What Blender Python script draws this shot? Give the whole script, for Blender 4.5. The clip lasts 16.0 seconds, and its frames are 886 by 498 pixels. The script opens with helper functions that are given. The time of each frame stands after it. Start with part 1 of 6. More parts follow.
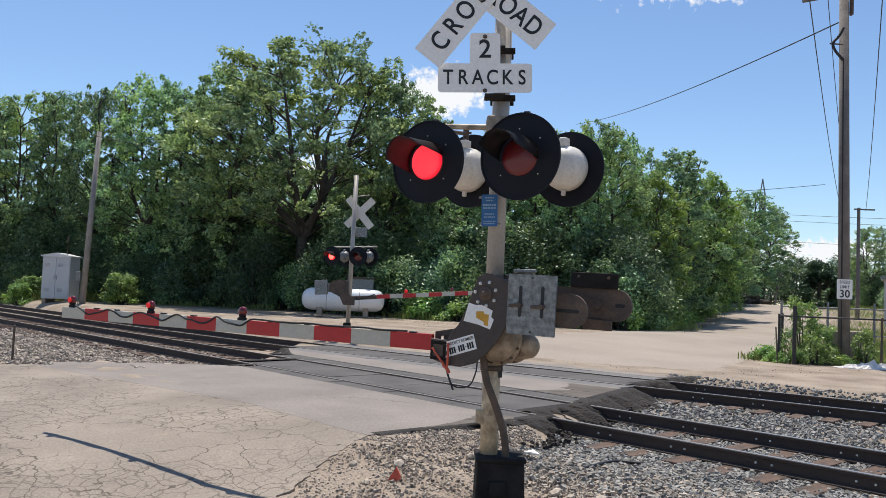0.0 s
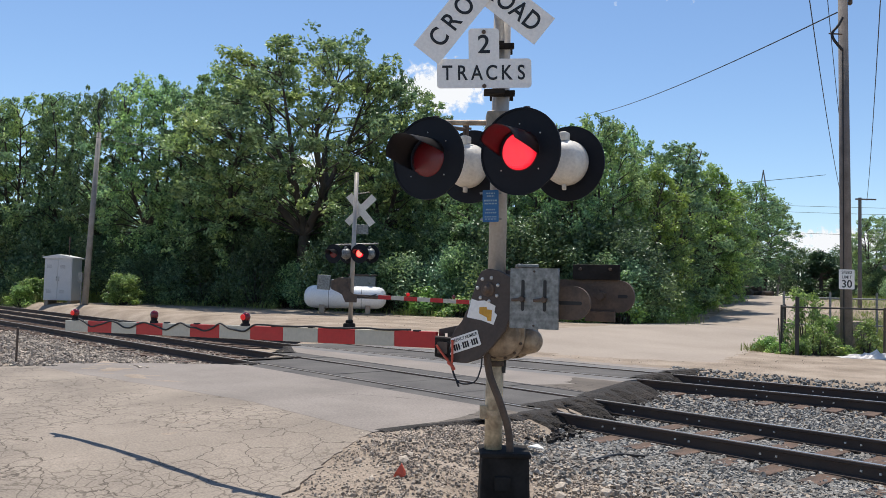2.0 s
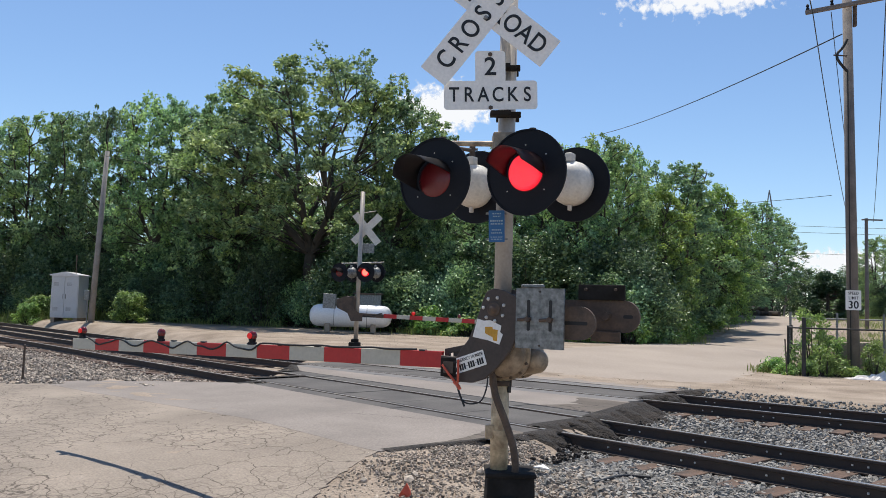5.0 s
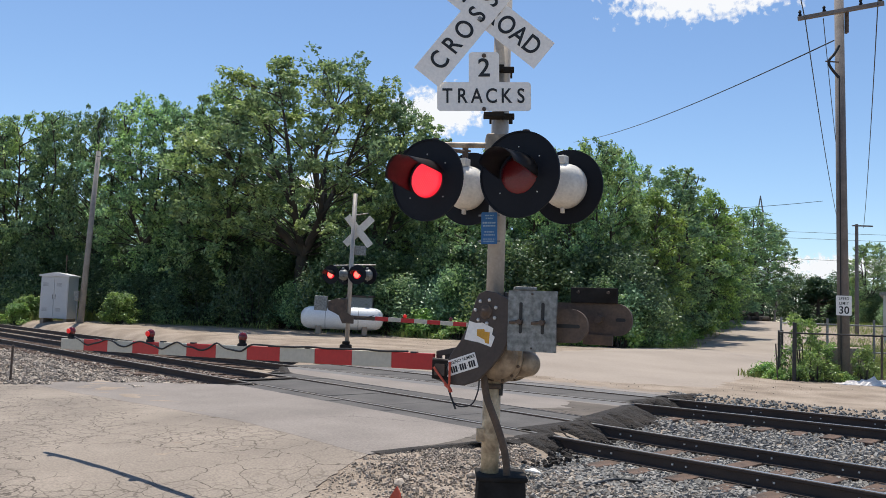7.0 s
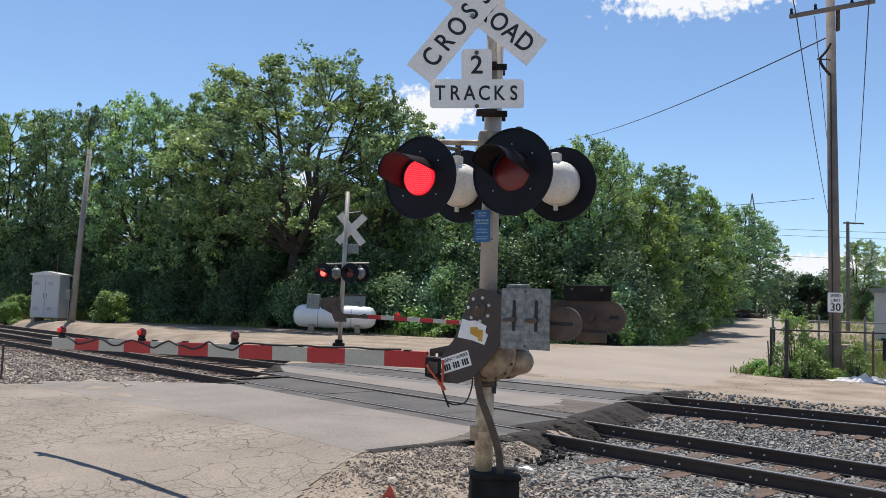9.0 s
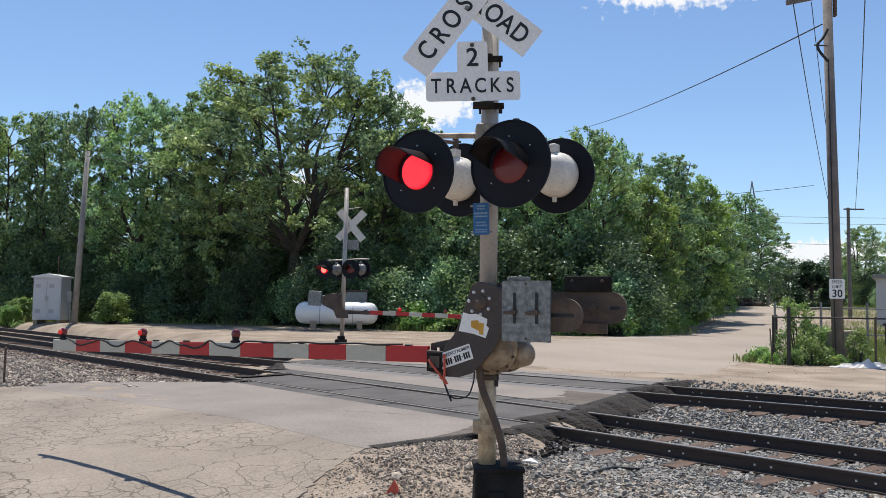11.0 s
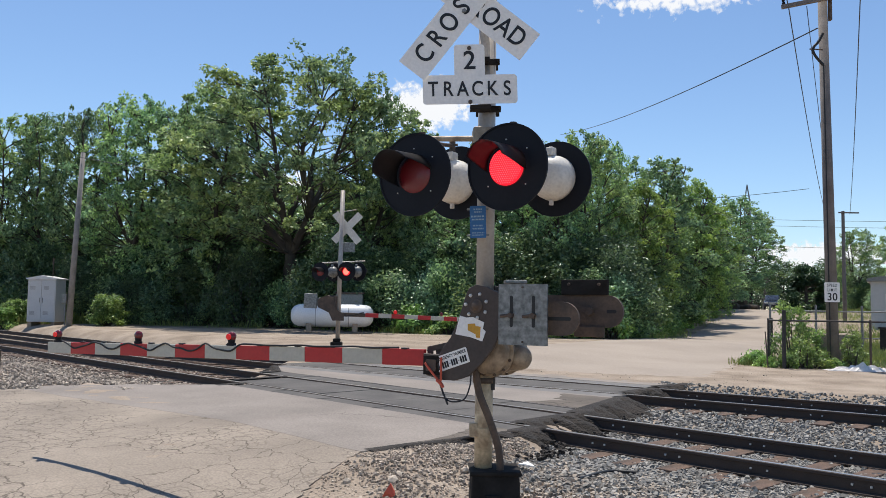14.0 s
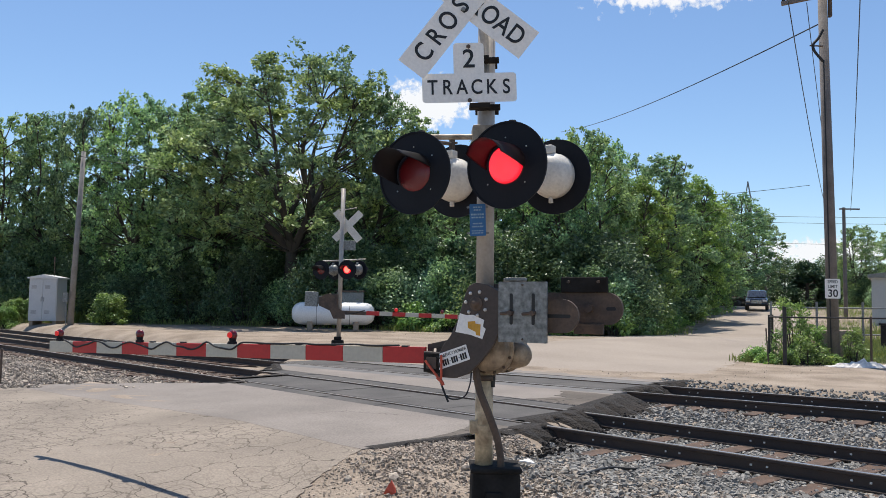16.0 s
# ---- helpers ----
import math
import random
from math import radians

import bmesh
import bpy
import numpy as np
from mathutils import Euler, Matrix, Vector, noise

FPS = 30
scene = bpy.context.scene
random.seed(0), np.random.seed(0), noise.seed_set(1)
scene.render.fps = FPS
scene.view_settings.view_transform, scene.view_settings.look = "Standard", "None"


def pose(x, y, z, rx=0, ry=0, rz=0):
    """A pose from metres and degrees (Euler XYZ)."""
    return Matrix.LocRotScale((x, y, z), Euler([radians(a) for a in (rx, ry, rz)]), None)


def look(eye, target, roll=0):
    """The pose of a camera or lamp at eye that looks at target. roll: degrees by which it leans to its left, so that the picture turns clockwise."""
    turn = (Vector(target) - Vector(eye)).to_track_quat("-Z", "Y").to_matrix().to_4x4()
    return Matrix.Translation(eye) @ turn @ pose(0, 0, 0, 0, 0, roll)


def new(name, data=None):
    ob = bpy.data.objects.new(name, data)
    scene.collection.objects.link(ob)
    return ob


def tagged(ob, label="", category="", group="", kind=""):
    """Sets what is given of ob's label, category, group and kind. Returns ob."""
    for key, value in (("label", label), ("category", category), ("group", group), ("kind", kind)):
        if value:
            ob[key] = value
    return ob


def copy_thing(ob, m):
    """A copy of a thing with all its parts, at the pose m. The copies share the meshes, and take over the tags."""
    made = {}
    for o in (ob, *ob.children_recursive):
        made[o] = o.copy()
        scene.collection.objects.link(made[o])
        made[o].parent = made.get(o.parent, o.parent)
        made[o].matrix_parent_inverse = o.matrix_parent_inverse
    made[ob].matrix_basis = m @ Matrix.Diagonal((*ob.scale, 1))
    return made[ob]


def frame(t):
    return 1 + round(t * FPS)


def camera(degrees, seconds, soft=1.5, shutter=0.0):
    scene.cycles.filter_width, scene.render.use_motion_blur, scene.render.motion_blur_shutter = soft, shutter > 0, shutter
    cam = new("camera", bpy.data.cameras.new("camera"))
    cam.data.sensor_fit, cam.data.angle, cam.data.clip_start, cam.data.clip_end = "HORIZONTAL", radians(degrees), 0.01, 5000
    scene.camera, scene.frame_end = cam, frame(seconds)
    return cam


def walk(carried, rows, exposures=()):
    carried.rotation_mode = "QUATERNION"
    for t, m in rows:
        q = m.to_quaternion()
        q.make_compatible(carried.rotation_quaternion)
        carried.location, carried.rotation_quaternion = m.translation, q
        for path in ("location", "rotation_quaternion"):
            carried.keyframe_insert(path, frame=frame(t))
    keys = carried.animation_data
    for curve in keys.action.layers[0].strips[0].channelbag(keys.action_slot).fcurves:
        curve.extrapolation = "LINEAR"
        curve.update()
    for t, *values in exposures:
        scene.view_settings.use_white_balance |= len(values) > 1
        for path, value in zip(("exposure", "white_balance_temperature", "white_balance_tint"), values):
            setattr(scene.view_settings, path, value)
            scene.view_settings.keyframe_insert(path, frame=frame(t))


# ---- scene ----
from collections import defaultdict

cam = camera(56.8, 16.0, soft=0.5)


def eye_pose(x, y, z, yaw, pitch, roll):
    """Camera pose from its place, its turn to the left from +y, its tilt and its roll."""
    return pose(x, y, z, 90 + pitch, 0, yaw) @ pose(0, 0, 0, 0, 0, roll)


PATH = [
    (0.0, -0.002, 0.012, 1.612, 47.38, 3.03, 2.26), (0.5, 0.009, -0.005, 1.617, 47.52, 2.95, 2.21),
    (1.0, 0.017, -0.015, 1.619, 47.46, 2.90, 1.63), (1.5, 0.001, -0.001, 1.614, 47.38, 2.81, 1.55),
    (2.0, -0.002, 0.007, 1.614, 47.46, 2.74, 1.43), (2.5, 0.004, 0.016, 1.612, 47.57, 2.47, 1.38),
    (3.0, 0.010, 0.017, 1.612, 47.49, 2.20, 1.29), (3.5, 0.035, -0.012, 1.618, 47.82, 2.46, 1.21),
    (4.0, 0.040, -0.026, 1.620, 48.10, 3.22, 1.11), (6.5, -0.004, -0.012, 1.613, 47.45, 4.31, 2.16),
    (7.0, -0.004, -0.001, 1.610, 47.33, 4.29, 2.03), (7.5, -0.004, -0.007, 1.608, 47.24, 4.26, 1.93),
    (8.0, -0.015, 0.003, 1.613, 47.18, 4.22, 1.91), (8.5, -0.023, 0.012, 1.607, 46.92, 4.18, 2.05),
    (9.0, -0.020, 0.012, 1.609, 46.82, 4.17, 1.88), (11.5, -0.027, 0.037, 1.605, 46.83, 3.61, 0.52),
    (12.0, -0.025, 0.033, 1.610, 46.74, 3.47, 0.47), (12.5, -0.015, 0.005, 1.615, 46.78, 3.61, 0.79),
    (13.0, 0.003, -0.004, 1.616, 46.72, 3.57, 0.87), (13.5, -0.009, 0.008, 1.611, 46.64, 3.59, 0.85),
    (14.0, -0.038, 0.033, 1.611, 46.56, 3.96, 0.81), (14.5, -0.032, 0.024, 1.611, 46.48, 3.94, 0.74),
    (15.0, -0.021, 0.012, 1.610, 46.49, 3.88, 0.49), (15.5, -0.022, 0.019, 1.609, 46.70, 3.84, 0.50),
    (16.0, -0.017, 0.024, 1.612, 46.62, 3.80, 0.62)]
walk(cam, [(t, eye_pose(*row)) for t, *row in PATH])

# ---- light ----
SUN = Vector((-0.31, 0.19, 0.93)).normalized()
scene.view_settings.exposure = 0.10
world = bpy.data.worlds.new("sky")
scene.world = world
world.use_nodes = True
wn = world.node_tree.nodes
sky = wn.new("ShaderNodeTexSky")
sky.sky_type, sky.sun_disc = "NISHITA", False
sky.sun_elevation = math.asin(SUN.z)
sky.sun_rotation = math.atan2(SUN.x, SUN.y)
sky.air_density, sky.dust_density, sky.ozone_density, sky.altitude = 1.0, 0.1, 5.0, 200
world.node_tree.links.new(sky.outputs[0], wn["Background"].inputs[0])
wn["Background"].inputs[1].default_value = 0.13
sun = new("sun", bpy.data.lights.new("sun", "SUN"))
sun.data.energy, sun.data.angle, sun.data.color = 4.9, radians(0.53), (1.0, 0.95, 0.87)
sun.matrix_world = look((0, 0, 60), Vector((0, 0, 60)) - SUN)


# ---- materials ----
def mat(name, base, rough=0.6, metal=0.0, two=None, scale=6.0, fine=60.0, amount=0.5, bump=0.2, bump_scale=None, depth=0.01,
        spec=0.5, emit=None, strength=0.0, coat=0.0, island=0.0):
    """A surface with colour variation at two scales, and a fine relief."""
    m = bpy.data.materials.new(name)
    m.use_nodes = True
    t = m.node_tree
    n, l = t.nodes, t.links
    b = n["Principled BSDF"]
    b.inputs["Roughness"].default_value, b.inputs["Metallic"].default_value = rough, metal
    b.inputs["Specular IOR Level"].default_value, b.inputs["Coat Weight"].default_value = spec, coat
    co = n.new("ShaderNodeTexCoord")
    big, small = n.new("ShaderNodeTexNoise"), n.new("ShaderNodeTexNoise")
    for q, s, d in ((big, scale, 5), (small, fine, 3)):
        q.inputs["Scale"].default_value, q.inputs["Detail"].default_value = s, d
        l.new(co.outputs["Object"], q.inputs["Vector"])
    ramp = n.new("ShaderNodeMapRange")
    ramp.inputs["From Min"].default_value, ramp.inputs["From Max"].default_value = 0.35, 0.68
    mix1 = n.new("ShaderNodeMix")
    mix1.data_type = "RGBA"
    mix1.inputs["A"].default_value = (*base, 1)
    mix1.inputs["B"].default_value = (*(two or [c * 0.7 for c in base]), 1)
    l.new(big.outputs["Fac"], ramp.inputs["Value"])
    mul = n.new("ShaderNodeMath")
    mul.operation = "MULTIPLY"
    mul.inputs[1].default_value = amount
    l.new(ramp.outputs[0], mul.inputs[0])
    l.new(mul.outputs[0], mix1.inputs["Factor"])
    hsv = n.new("ShaderNodeHueSaturation")
    val = n.new("ShaderNodeMapRange")
    val.inputs["To Min"].default_value, val.inputs["To Max"].default_value = 1 - 0.45 * amount, 1 + 0.45 * amount
    l.new(small.outputs["Fac"], val.inputs["Value"])
    l.new(val.outputs[0], hsv.inputs["Value"])
    l.new(mix1.outputs["Result"], hsv.inputs["Color"])
    colour = hsv.outputs["Color"]
    if island:
        geo, hs2, mr = n.new("ShaderNodeNewGeometry"), n.new("ShaderNodeHueSaturation"), n.new("ShaderNodeMapRange")
        mr.inputs["To Min"].default_value, mr.inputs["To Max"].default_value = 1 - island, 1 + island
        l.new(geo.outputs["Random Per Island"], mr.inputs["Value"])
        l.new(mr.outputs[0], hs2.inputs["Value"])
        l.new(colour, hs2.inputs["Color"])
        colour = hs2.outputs["Color"]
    l.new(colour, b.inputs["Base Color"])
    if bump:
        bp = n.new("ShaderNodeBump")
        bp.inputs["Strength"].default_value, bp.inputs["Distance"].default_value = bump, depth
        src = small
        if bump_scale:
            src = n.new("ShaderNodeTexNoise")
            src.inputs["Scale"].default_value, src.inputs["Detail"].default_value = bump_scale, 4
            l.new(co.outputs["Object"], src.inputs["Vector"])
        l.new(src.outputs["Fac"], bp.inputs["Height"])
        l.new(bp.outputs[0], b.inputs["Normal"])
    if emit:
        b.inputs["Emission Color"].default_value, b.inputs["Emission Strength"].default_value = (*emit, 1), strength
    return m


def cracked(name, base, two, cell, width, dark, where=0.5, fine=0.0):
    """Aged asphalt: patchy colour with a net of dark cracks where a broad noise is high."""
    m = mat(name, base, 0.92, two=two, scale=0.8, fine=45, amount=0.95, bump=0.6, depth=0.006, spec=0.25)
    t = m.node_tree
    n, l = t.nodes, t.links
    b = n["Principled BSDF"]
    was = b.inputs["Base Color"].links[0].from_socket
    co = n.new("ShaderNodeTexCoord")
    warp = n.new("ShaderNodeTexNoise")
    warp.inputs["Scale"].default_value, warp.inputs["Detail"].default_value = 3.2, 6
    add = n.new("ShaderNodeMix")
    add.data_type = "RGBA"
    add.inputs["Factor"].default_value = 0.24
    l.new(co.outputs["Object"], warp.inputs["Vector"])
    l.new(co.outputs["Object"], add.inputs["A"])
    l.new(warp.outputs["Color"], add.inputs["B"])
    vor = n.new("ShaderNodeTexVoronoi")
    vor.feature, vor.inputs["Scale"].default_value = "DISTANCE_TO_EDGE", 1 / cell
    l.new(add.outputs["Result"], vor.inputs["Vector"])
    line = n.new("ShaderNodeMapRange")
    line.inputs["From Min"].default_value, line.inputs["From Max"].default_value = width / cell * 0.3, width / cell
    line.inputs["To Min"].default_value, line.inputs["To Max"].default_value = 1, 0
    l.new(vor.outputs["Distance"], line.inputs["Value"])
    broad = n.new("ShaderNodeTexNoise")
    broad.inputs["Scale"].default_value, broad.inputs["Detail"].default_value = 0.45, 4
    l.new(co.outputs["Object"], broad.inputs["Vector"])
    gate = n.new("ShaderNodeMapRange")
    gate.inputs["From Min"].default_value, gate.inputs["From Max"].default_value = where, where + 0.08
    l.new(broad.outputs["Fac"], gate.inputs["Value"])
    mul = n.new("ShaderNodeMath")
    mul.operation = "MULTIPLY"
    l.new(line.outputs[0], mul.inputs[0])
    l.new(gate.outputs[0], mul.inputs[1])
    if fine:
        net, thin, zone, both = n.new("ShaderNodeTexVoronoi"), n.new("ShaderNodeMapRange"), n.new("ShaderNodeMapRange"), n.new("ShaderNodeMath")
        net.feature, net.inputs["Scale"].default_value = "DISTANCE_TO_EDGE", 1 / fine
        l.new(add.outputs["Result"], net.inputs["Vector"])
        thin.inputs["From Min"].default_value, thin.inputs["From Max"].default_value = 0.010, 0.052
        thin.inputs["To Min"].default_value, thin.inputs["To Max"].default_value = 0.7, 0
        l.new(net.outputs["Distance"], thin.inputs["Value"])
        zone.inputs["From Min"].default_value, zone.inputs["From Max"].default_value = 0.43, 0.53
        l.new(broad.outputs["Fac"], zone.inputs["Value"])
        both.operation = "MULTIPLY"
        l.new(thin.outputs[0], both.inputs[0])
        l.new(zone.outputs[0], both.inputs[1])
        top = n.new("ShaderNodeMath")
        top.operation = "MAXIMUM"
        l.new(mul.outputs[0], top.inputs[0])
        l.new(both.outputs[0], top.inputs[1])
        mul = top
    mix = n.new("ShaderNodeMix")
    mix.data_type = "RGBA"
    mix.inputs["B"].default_value = (*dark, 1)
    l.new(was, mix.inputs["A"])
    l.new(mul.outputs[0], mix.inputs["Factor"])
    l.new(mix.outputs["Result"], b.inputs["Base Color"])
    return m


def leafy(name, base, two, glow=0.45, spread=0.5):
    """Leaves: diffuse and translucent, varied leaf by leaf and tree by tree."""
    m = bpy.data.materials.new(name)
    m.use_nodes = True
    n, l = m.node_tree.nodes, m.node_tree.links
    n.remove(n["Principled BSDF"])
    geo, info = n.new("ShaderNodeNewGeometry"), n.new("ShaderNodeObjectInfo")
    mix, hsv, mr, mr2 = n.new("ShaderNodeMix"), n.new("ShaderNodeHueSaturation"), n.new("ShaderNodeMapRange"), n.new("ShaderNodeMapRange")
    mix.data_type = "RGBA"
    mix.inputs["A"].default_value, mix.inputs["B"].default_value = (*base, 1), (*two, 1)
    l.new(geo.outputs["Random Per Island"], mix.inputs["Factor"])
    mr.inputs["To Min"].default_value, mr.inputs["To Max"].default_value = 1 - spread, 1 + spread
    l.new(info.outputs["Random"], mr.inputs["Value"])
    mr2.inputs["To Min"].default_value, mr2.inputs["To Max"].default_value = 0.495, 0.52
    l.new(info.outputs["Random"], mr2.inputs["Value"])
    l.new(mr.outputs[0], hsv.inputs["Value"])
    l.new(mr2.outputs[0], hsv.inputs["Hue"])
    # sprays of paler and deeper leaves a metre or two across
    co, spray, tone = n.new("ShaderNodeTexCoord"), n.new("ShaderNodeTexNoise"), n.new("ShaderNodeMix")
    spray.inputs["Scale"].default_value, spray.inputs["Detail"].default_value = 0.55, 3
    l.new(co.outputs["Object"], spray.inputs["Vector"])
    zone = n.new("ShaderNodeMapRange")
    zone.inputs["From Min"].default_value, zone.inputs["From Max"].default_value = 0.36, 0.64
    l.new(spray.outputs["Fac"], zone.inputs["Value"])
    tone.data_type, tone.blend_type = "RGBA", "MULTIPLY"
    tone.inputs["Factor"].default_value = 1.0
    tint = n.new("ShaderNodeMix")
    tint.data_type = "RGBA"
    tint.inputs["A"].default_value, tint.inputs["B"].default_value = (0.72, 0.80, 0.95, 1), (1.22, 1.14, 0.86, 1)
    l.new(zone.outputs[0], tint.inputs["Factor"])
    l.new(mix.outputs["Result"], tone.inputs["A"])
    l.new(tint.outputs["Result"], tone.inputs["B"])
    l.new(tone.outputs["Result"], hsv.inputs["Color"])
    dif, tr, gl = n.new("ShaderNodeBsdfDiffuse"), n.new("ShaderNodeBsdfTranslucent"), n.new("ShaderNodeBsdfGlossy")
    gl.inputs["Roughness"].default_value = 0.4
    gl.inputs["Color"].default_value = (0.8, 0.85, 0.8, 1)
    m1, m2 = n.new("ShaderNodeMixShader"), n.new("ShaderNodeMixShader")
    m1.inputs[0].default_value, m2.inputs[0].default_value = glow, 0.055
    for s in (dif, tr):
        l.new(hsv.outputs["Color"], s.inputs["Color"])
    l.new(dif.outputs[0], m1.inputs[1])
    l.new(tr.outputs[0], m1.inputs[2])
    l.new(m1.outputs[0], m2.inputs[1])
    l.new(gl.outputs[0], m2.inputs[2])
    l.new(m2.outputs[0], n["Material Output"].inputs["Surface"])
    return m


DIRT = mat("dirt", (0.37, 0.30, 0.235), 0.95, two=(0.23, 0.18, 0.135), scale=0.9, fine=30, amount=1.0, bump=0.8, depth=0.03, spec=0.2)
ASPHALT_OLD = cracked("old asphalt", (0.315, 0.262, 0.21), (0.225, 0.188, 0.152), 0.46, 0.0062, (0.105, 0.085, 0.067), 0.36, fine=0.15)
ASPHALT_NEW = cracked("patched asphalt", (0.268, 0.232, 0.203), (0.205, 0.178, 0.156), 1.3, 0.008, (0.13, 0.11, 0.095), 0.58)
FAR_ROAD = mat("worn pale road", (0.35, 0.29, 0.235), 0.95, two=(0.25, 0.205, 0.165), scale=0.35, fine=20, amount=0.6, bump=0.3)
PANEL = mat("dark crossing panel", (0.098, 0.092, 0.088), 0.95, two=(0.15, 0.14, 0.13), scale=1.2, fine=40, amount=0.7, bump=0.3, spec=0.15)
PANEL_PALE = mat("dusty crossing panel", (0.15, 0.142, 0.136), 0.95, two=(0.20, 0.186, 0.175), scale=1.2, fine=40, amount=0.6, bump=0.3)
TAR = mat("broken asphalt edge", (0.022, 0.018, 0.015), 0.95, two=(0.045, 0.035, 0.028), scale=3, fine=30, amount=0.8, bump=1.0, depth=0.04)
RAIL = mat("rusty rail side", (0.045, 0.032, 0.026), 0.8, two=(0.075, 0.048, 0.036), scale=3, fine=60, amount=0.6, bump=0.2)
RAIL_TOP = mat("polished rail top", (0.47, 0.44, 0.41), 0.36, 1.0, scale=3, fine=90, amount=0.15, bump=0.02)
TIE = mat("weathered tie", (0.15, 0.092, 0.064), 0.9, two=(0.06, 0.043, 0.034), scale=5, fine=38, amount=1.0, bump=0.9)
STONE = mat("grey ballast stone", (0.245, 0.232, 0.21), 0.9, two=(0.18, 0.155, 0.125), scale=1.5, fine=40, amount=0.4, bump=0.4, island=0.55)
STONE_TAN = mat("dusty ballast stone", (0.36, 0.30, 0.238), 0.9, two=(0.18, 0.145, 0.115), scale=1.5, fine=40, amount=0.4, bump=0.4, island=0.6)
GALV = mat("galvanised steel", (0.30, 0.305, 0.295), 0.55, 0.5, two=(0.13, 0.137, 0.13), scale=20, fine=45, amount=0.95, bump=0.05)
MAST_PAINT = mat("aluminium paint", (0.43, 0.40, 0.36), 0.5, 0.3, two=(0.30, 0.24, 0.19), scale=5, fine=40, amount=0.55, bump=0.1)
MAST_WORN = mat("worn rusting mast paint", (0.78, 0.63, 0.41), 0.6, 0.0, two=(0.20, 0.10, 0.05), scale=10, fine=50, amount=0.7, bump=0.15)
SIGN_WHITE = mat("sign white", (0.90, 0.87, 0.82), 0.45, two=(0.80, 0.76, 0.71), scale=5, fine=40, amount=0.35, bump=0)
SIGN_BLACK = mat("sign black", (0.012, 0.012, 0.013), 0.5, bump=0)
BLACK_PAINT = mat("flat black paint", (0.008, 0.009, 0.013), 0.6, spec=0.22, two=(0.013, 0.014, 0.019), scale=4, fine=40, amount=0.5, bump=0.05)
HOOD = mat("dusty hood", (0.03, 0.027, 0.027), 0.42, two=(0.065, 0.056, 0.05), scale=5, fine=40, amount=0.6, bump=0.05)
HOUSING = mat("silver lamp housing", (0.74, 0.70, 0.63), 0.5, 0.0, two=(0.55, 0.49, 0.41), scale=6, fine=40, amount=0.5, bump=0.05)
RUSTY = mat("rust-brown steel", (0.085, 0.064, 0.052), 0.75, 0.2, two=(0.17, 0.115, 0.08), scale=9, fine=50, amount=0.7, bump=0.25)
PLATE = mat("dark brown painted steel", (0.062, 0.047, 0.040), 0.62, 0.1, two=(0.095, 0.07, 0.056), scale=7, fine=45, amount=0.6, bump=0.15)
BRONZE = mat("grimy cast housing", (0.42, 0.33, 0.235), 0.5, 0.3, two=(0.10, 0.07, 0.048), scale=9, fine=50, amount=0.7, bump=0.2)
DARK_BOX = mat("black junction box", (0.018, 0.015, 0.013), 0.85, spec=0.15, two=(0.045, 0.04, 0.036), scale=6, fine=40, amount=0.6, bump=0.2)
BARE_ALU = mat("weathered bare aluminium", (0.70, 0.67, 0.60), 0.6, 0.0, two=(0.52, 0.48, 0.42), scale=5, fine=40, amount=0.5, bump=0)
BOLT = mat("bolt steel", (0.72, 0.70, 0.66), 0.45, 0.3, bump=0)
RED = mat("red reflective sheeting", (0.50, 0.022, 0.022), 0.45, two=(0.40, 0.02, 0.02), scale=3, fine=30, amount=0.4, bump=0)
WHITE = mat("white reflective sheeting", (0.53, 0.49, 0.40), 0.45, two=(0.44, 0.42, 0.36), scale=3, fine=30, amount=0.4, bump=0)
RUBBER = mat("black rubber cable", (0.015, 0.015, 0.016), 0.6, bump=0.1)
RED_LENS = mat("dark red lens", (0.16, 0.012, 0.018), 0.25, two=(0.12, 0.01, 0.015), scale=60, fine=200, amount=0.5, bump=0.4, bump_scale=160, coat=0.3)
LED = mat("lit red diodes", (0.5, 0.0, 0.02), 0.4, emit=(1.0, 0.003, 0.022), strength=0.92, bump=0)
LED_DOT = mat("diode tips", (0.6, 0.1, 0.1), 0.4, emit=(1.0, 0.10, 0.13), strength=1.7, bump=0)
LED_WARM = mat("lit lamp heart", (0.6, 0.1, 0.1), 0.4, emit=(1.0, 0.13, 0.09), strength=2.4, bump=0)
GATE_LENS = mat("red lamp glass", (0.15, 0.010, 0.012), 0.15, bump=0, coat=0.4)
GATE_GLOW = mat("lit red lamp", (0.5, 0.0, 0.0), 0.4, emit=(1.0, 0.02, 0.02), strength=0.28, bump=0)
BLUE = mat("blue sign", (0.02, 0.13, 0.33), 0.45, two=(0.02, 0.10, 0.27), scale=8, fine=40, amount=0.4, bump=0)
YELLOW = mat("yellow sticker", (0.65, 0.33, 0.03), 0.5, bump=0)
ORANGE = mat("orange-red tag", (0.62, 0.10, 0.05), 0.6, bump=0)
CABINET = mat("pale grey cabinet", (0.55, 0.56, 0.57), 0.45, two=(0.48, 0.49, 0.50), scale=2, fine=30, amount=0.4, bump=0)
TANK = mat("white tank paint", (0.78, 0.78, 0.77), 0.4, two=(0.70, 0.69, 0.66), scale=2, fine=20, amount=0.4, bump=0)
WOOD_POLE = mat("weathered pole wood", (0.215, 0.187, 0.17), 0.9, two=(0.125, 0.107, 0.096), scale=3, fine=30, amount=0.7, bump=0.6)
GREY_POLE = mat("grey pole wood", (0.30, 0.28, 0.26), 0.9, two=(0.19, 0.175, 0.16), scale=3, fine=30, amount=0.7, bump=0.6)
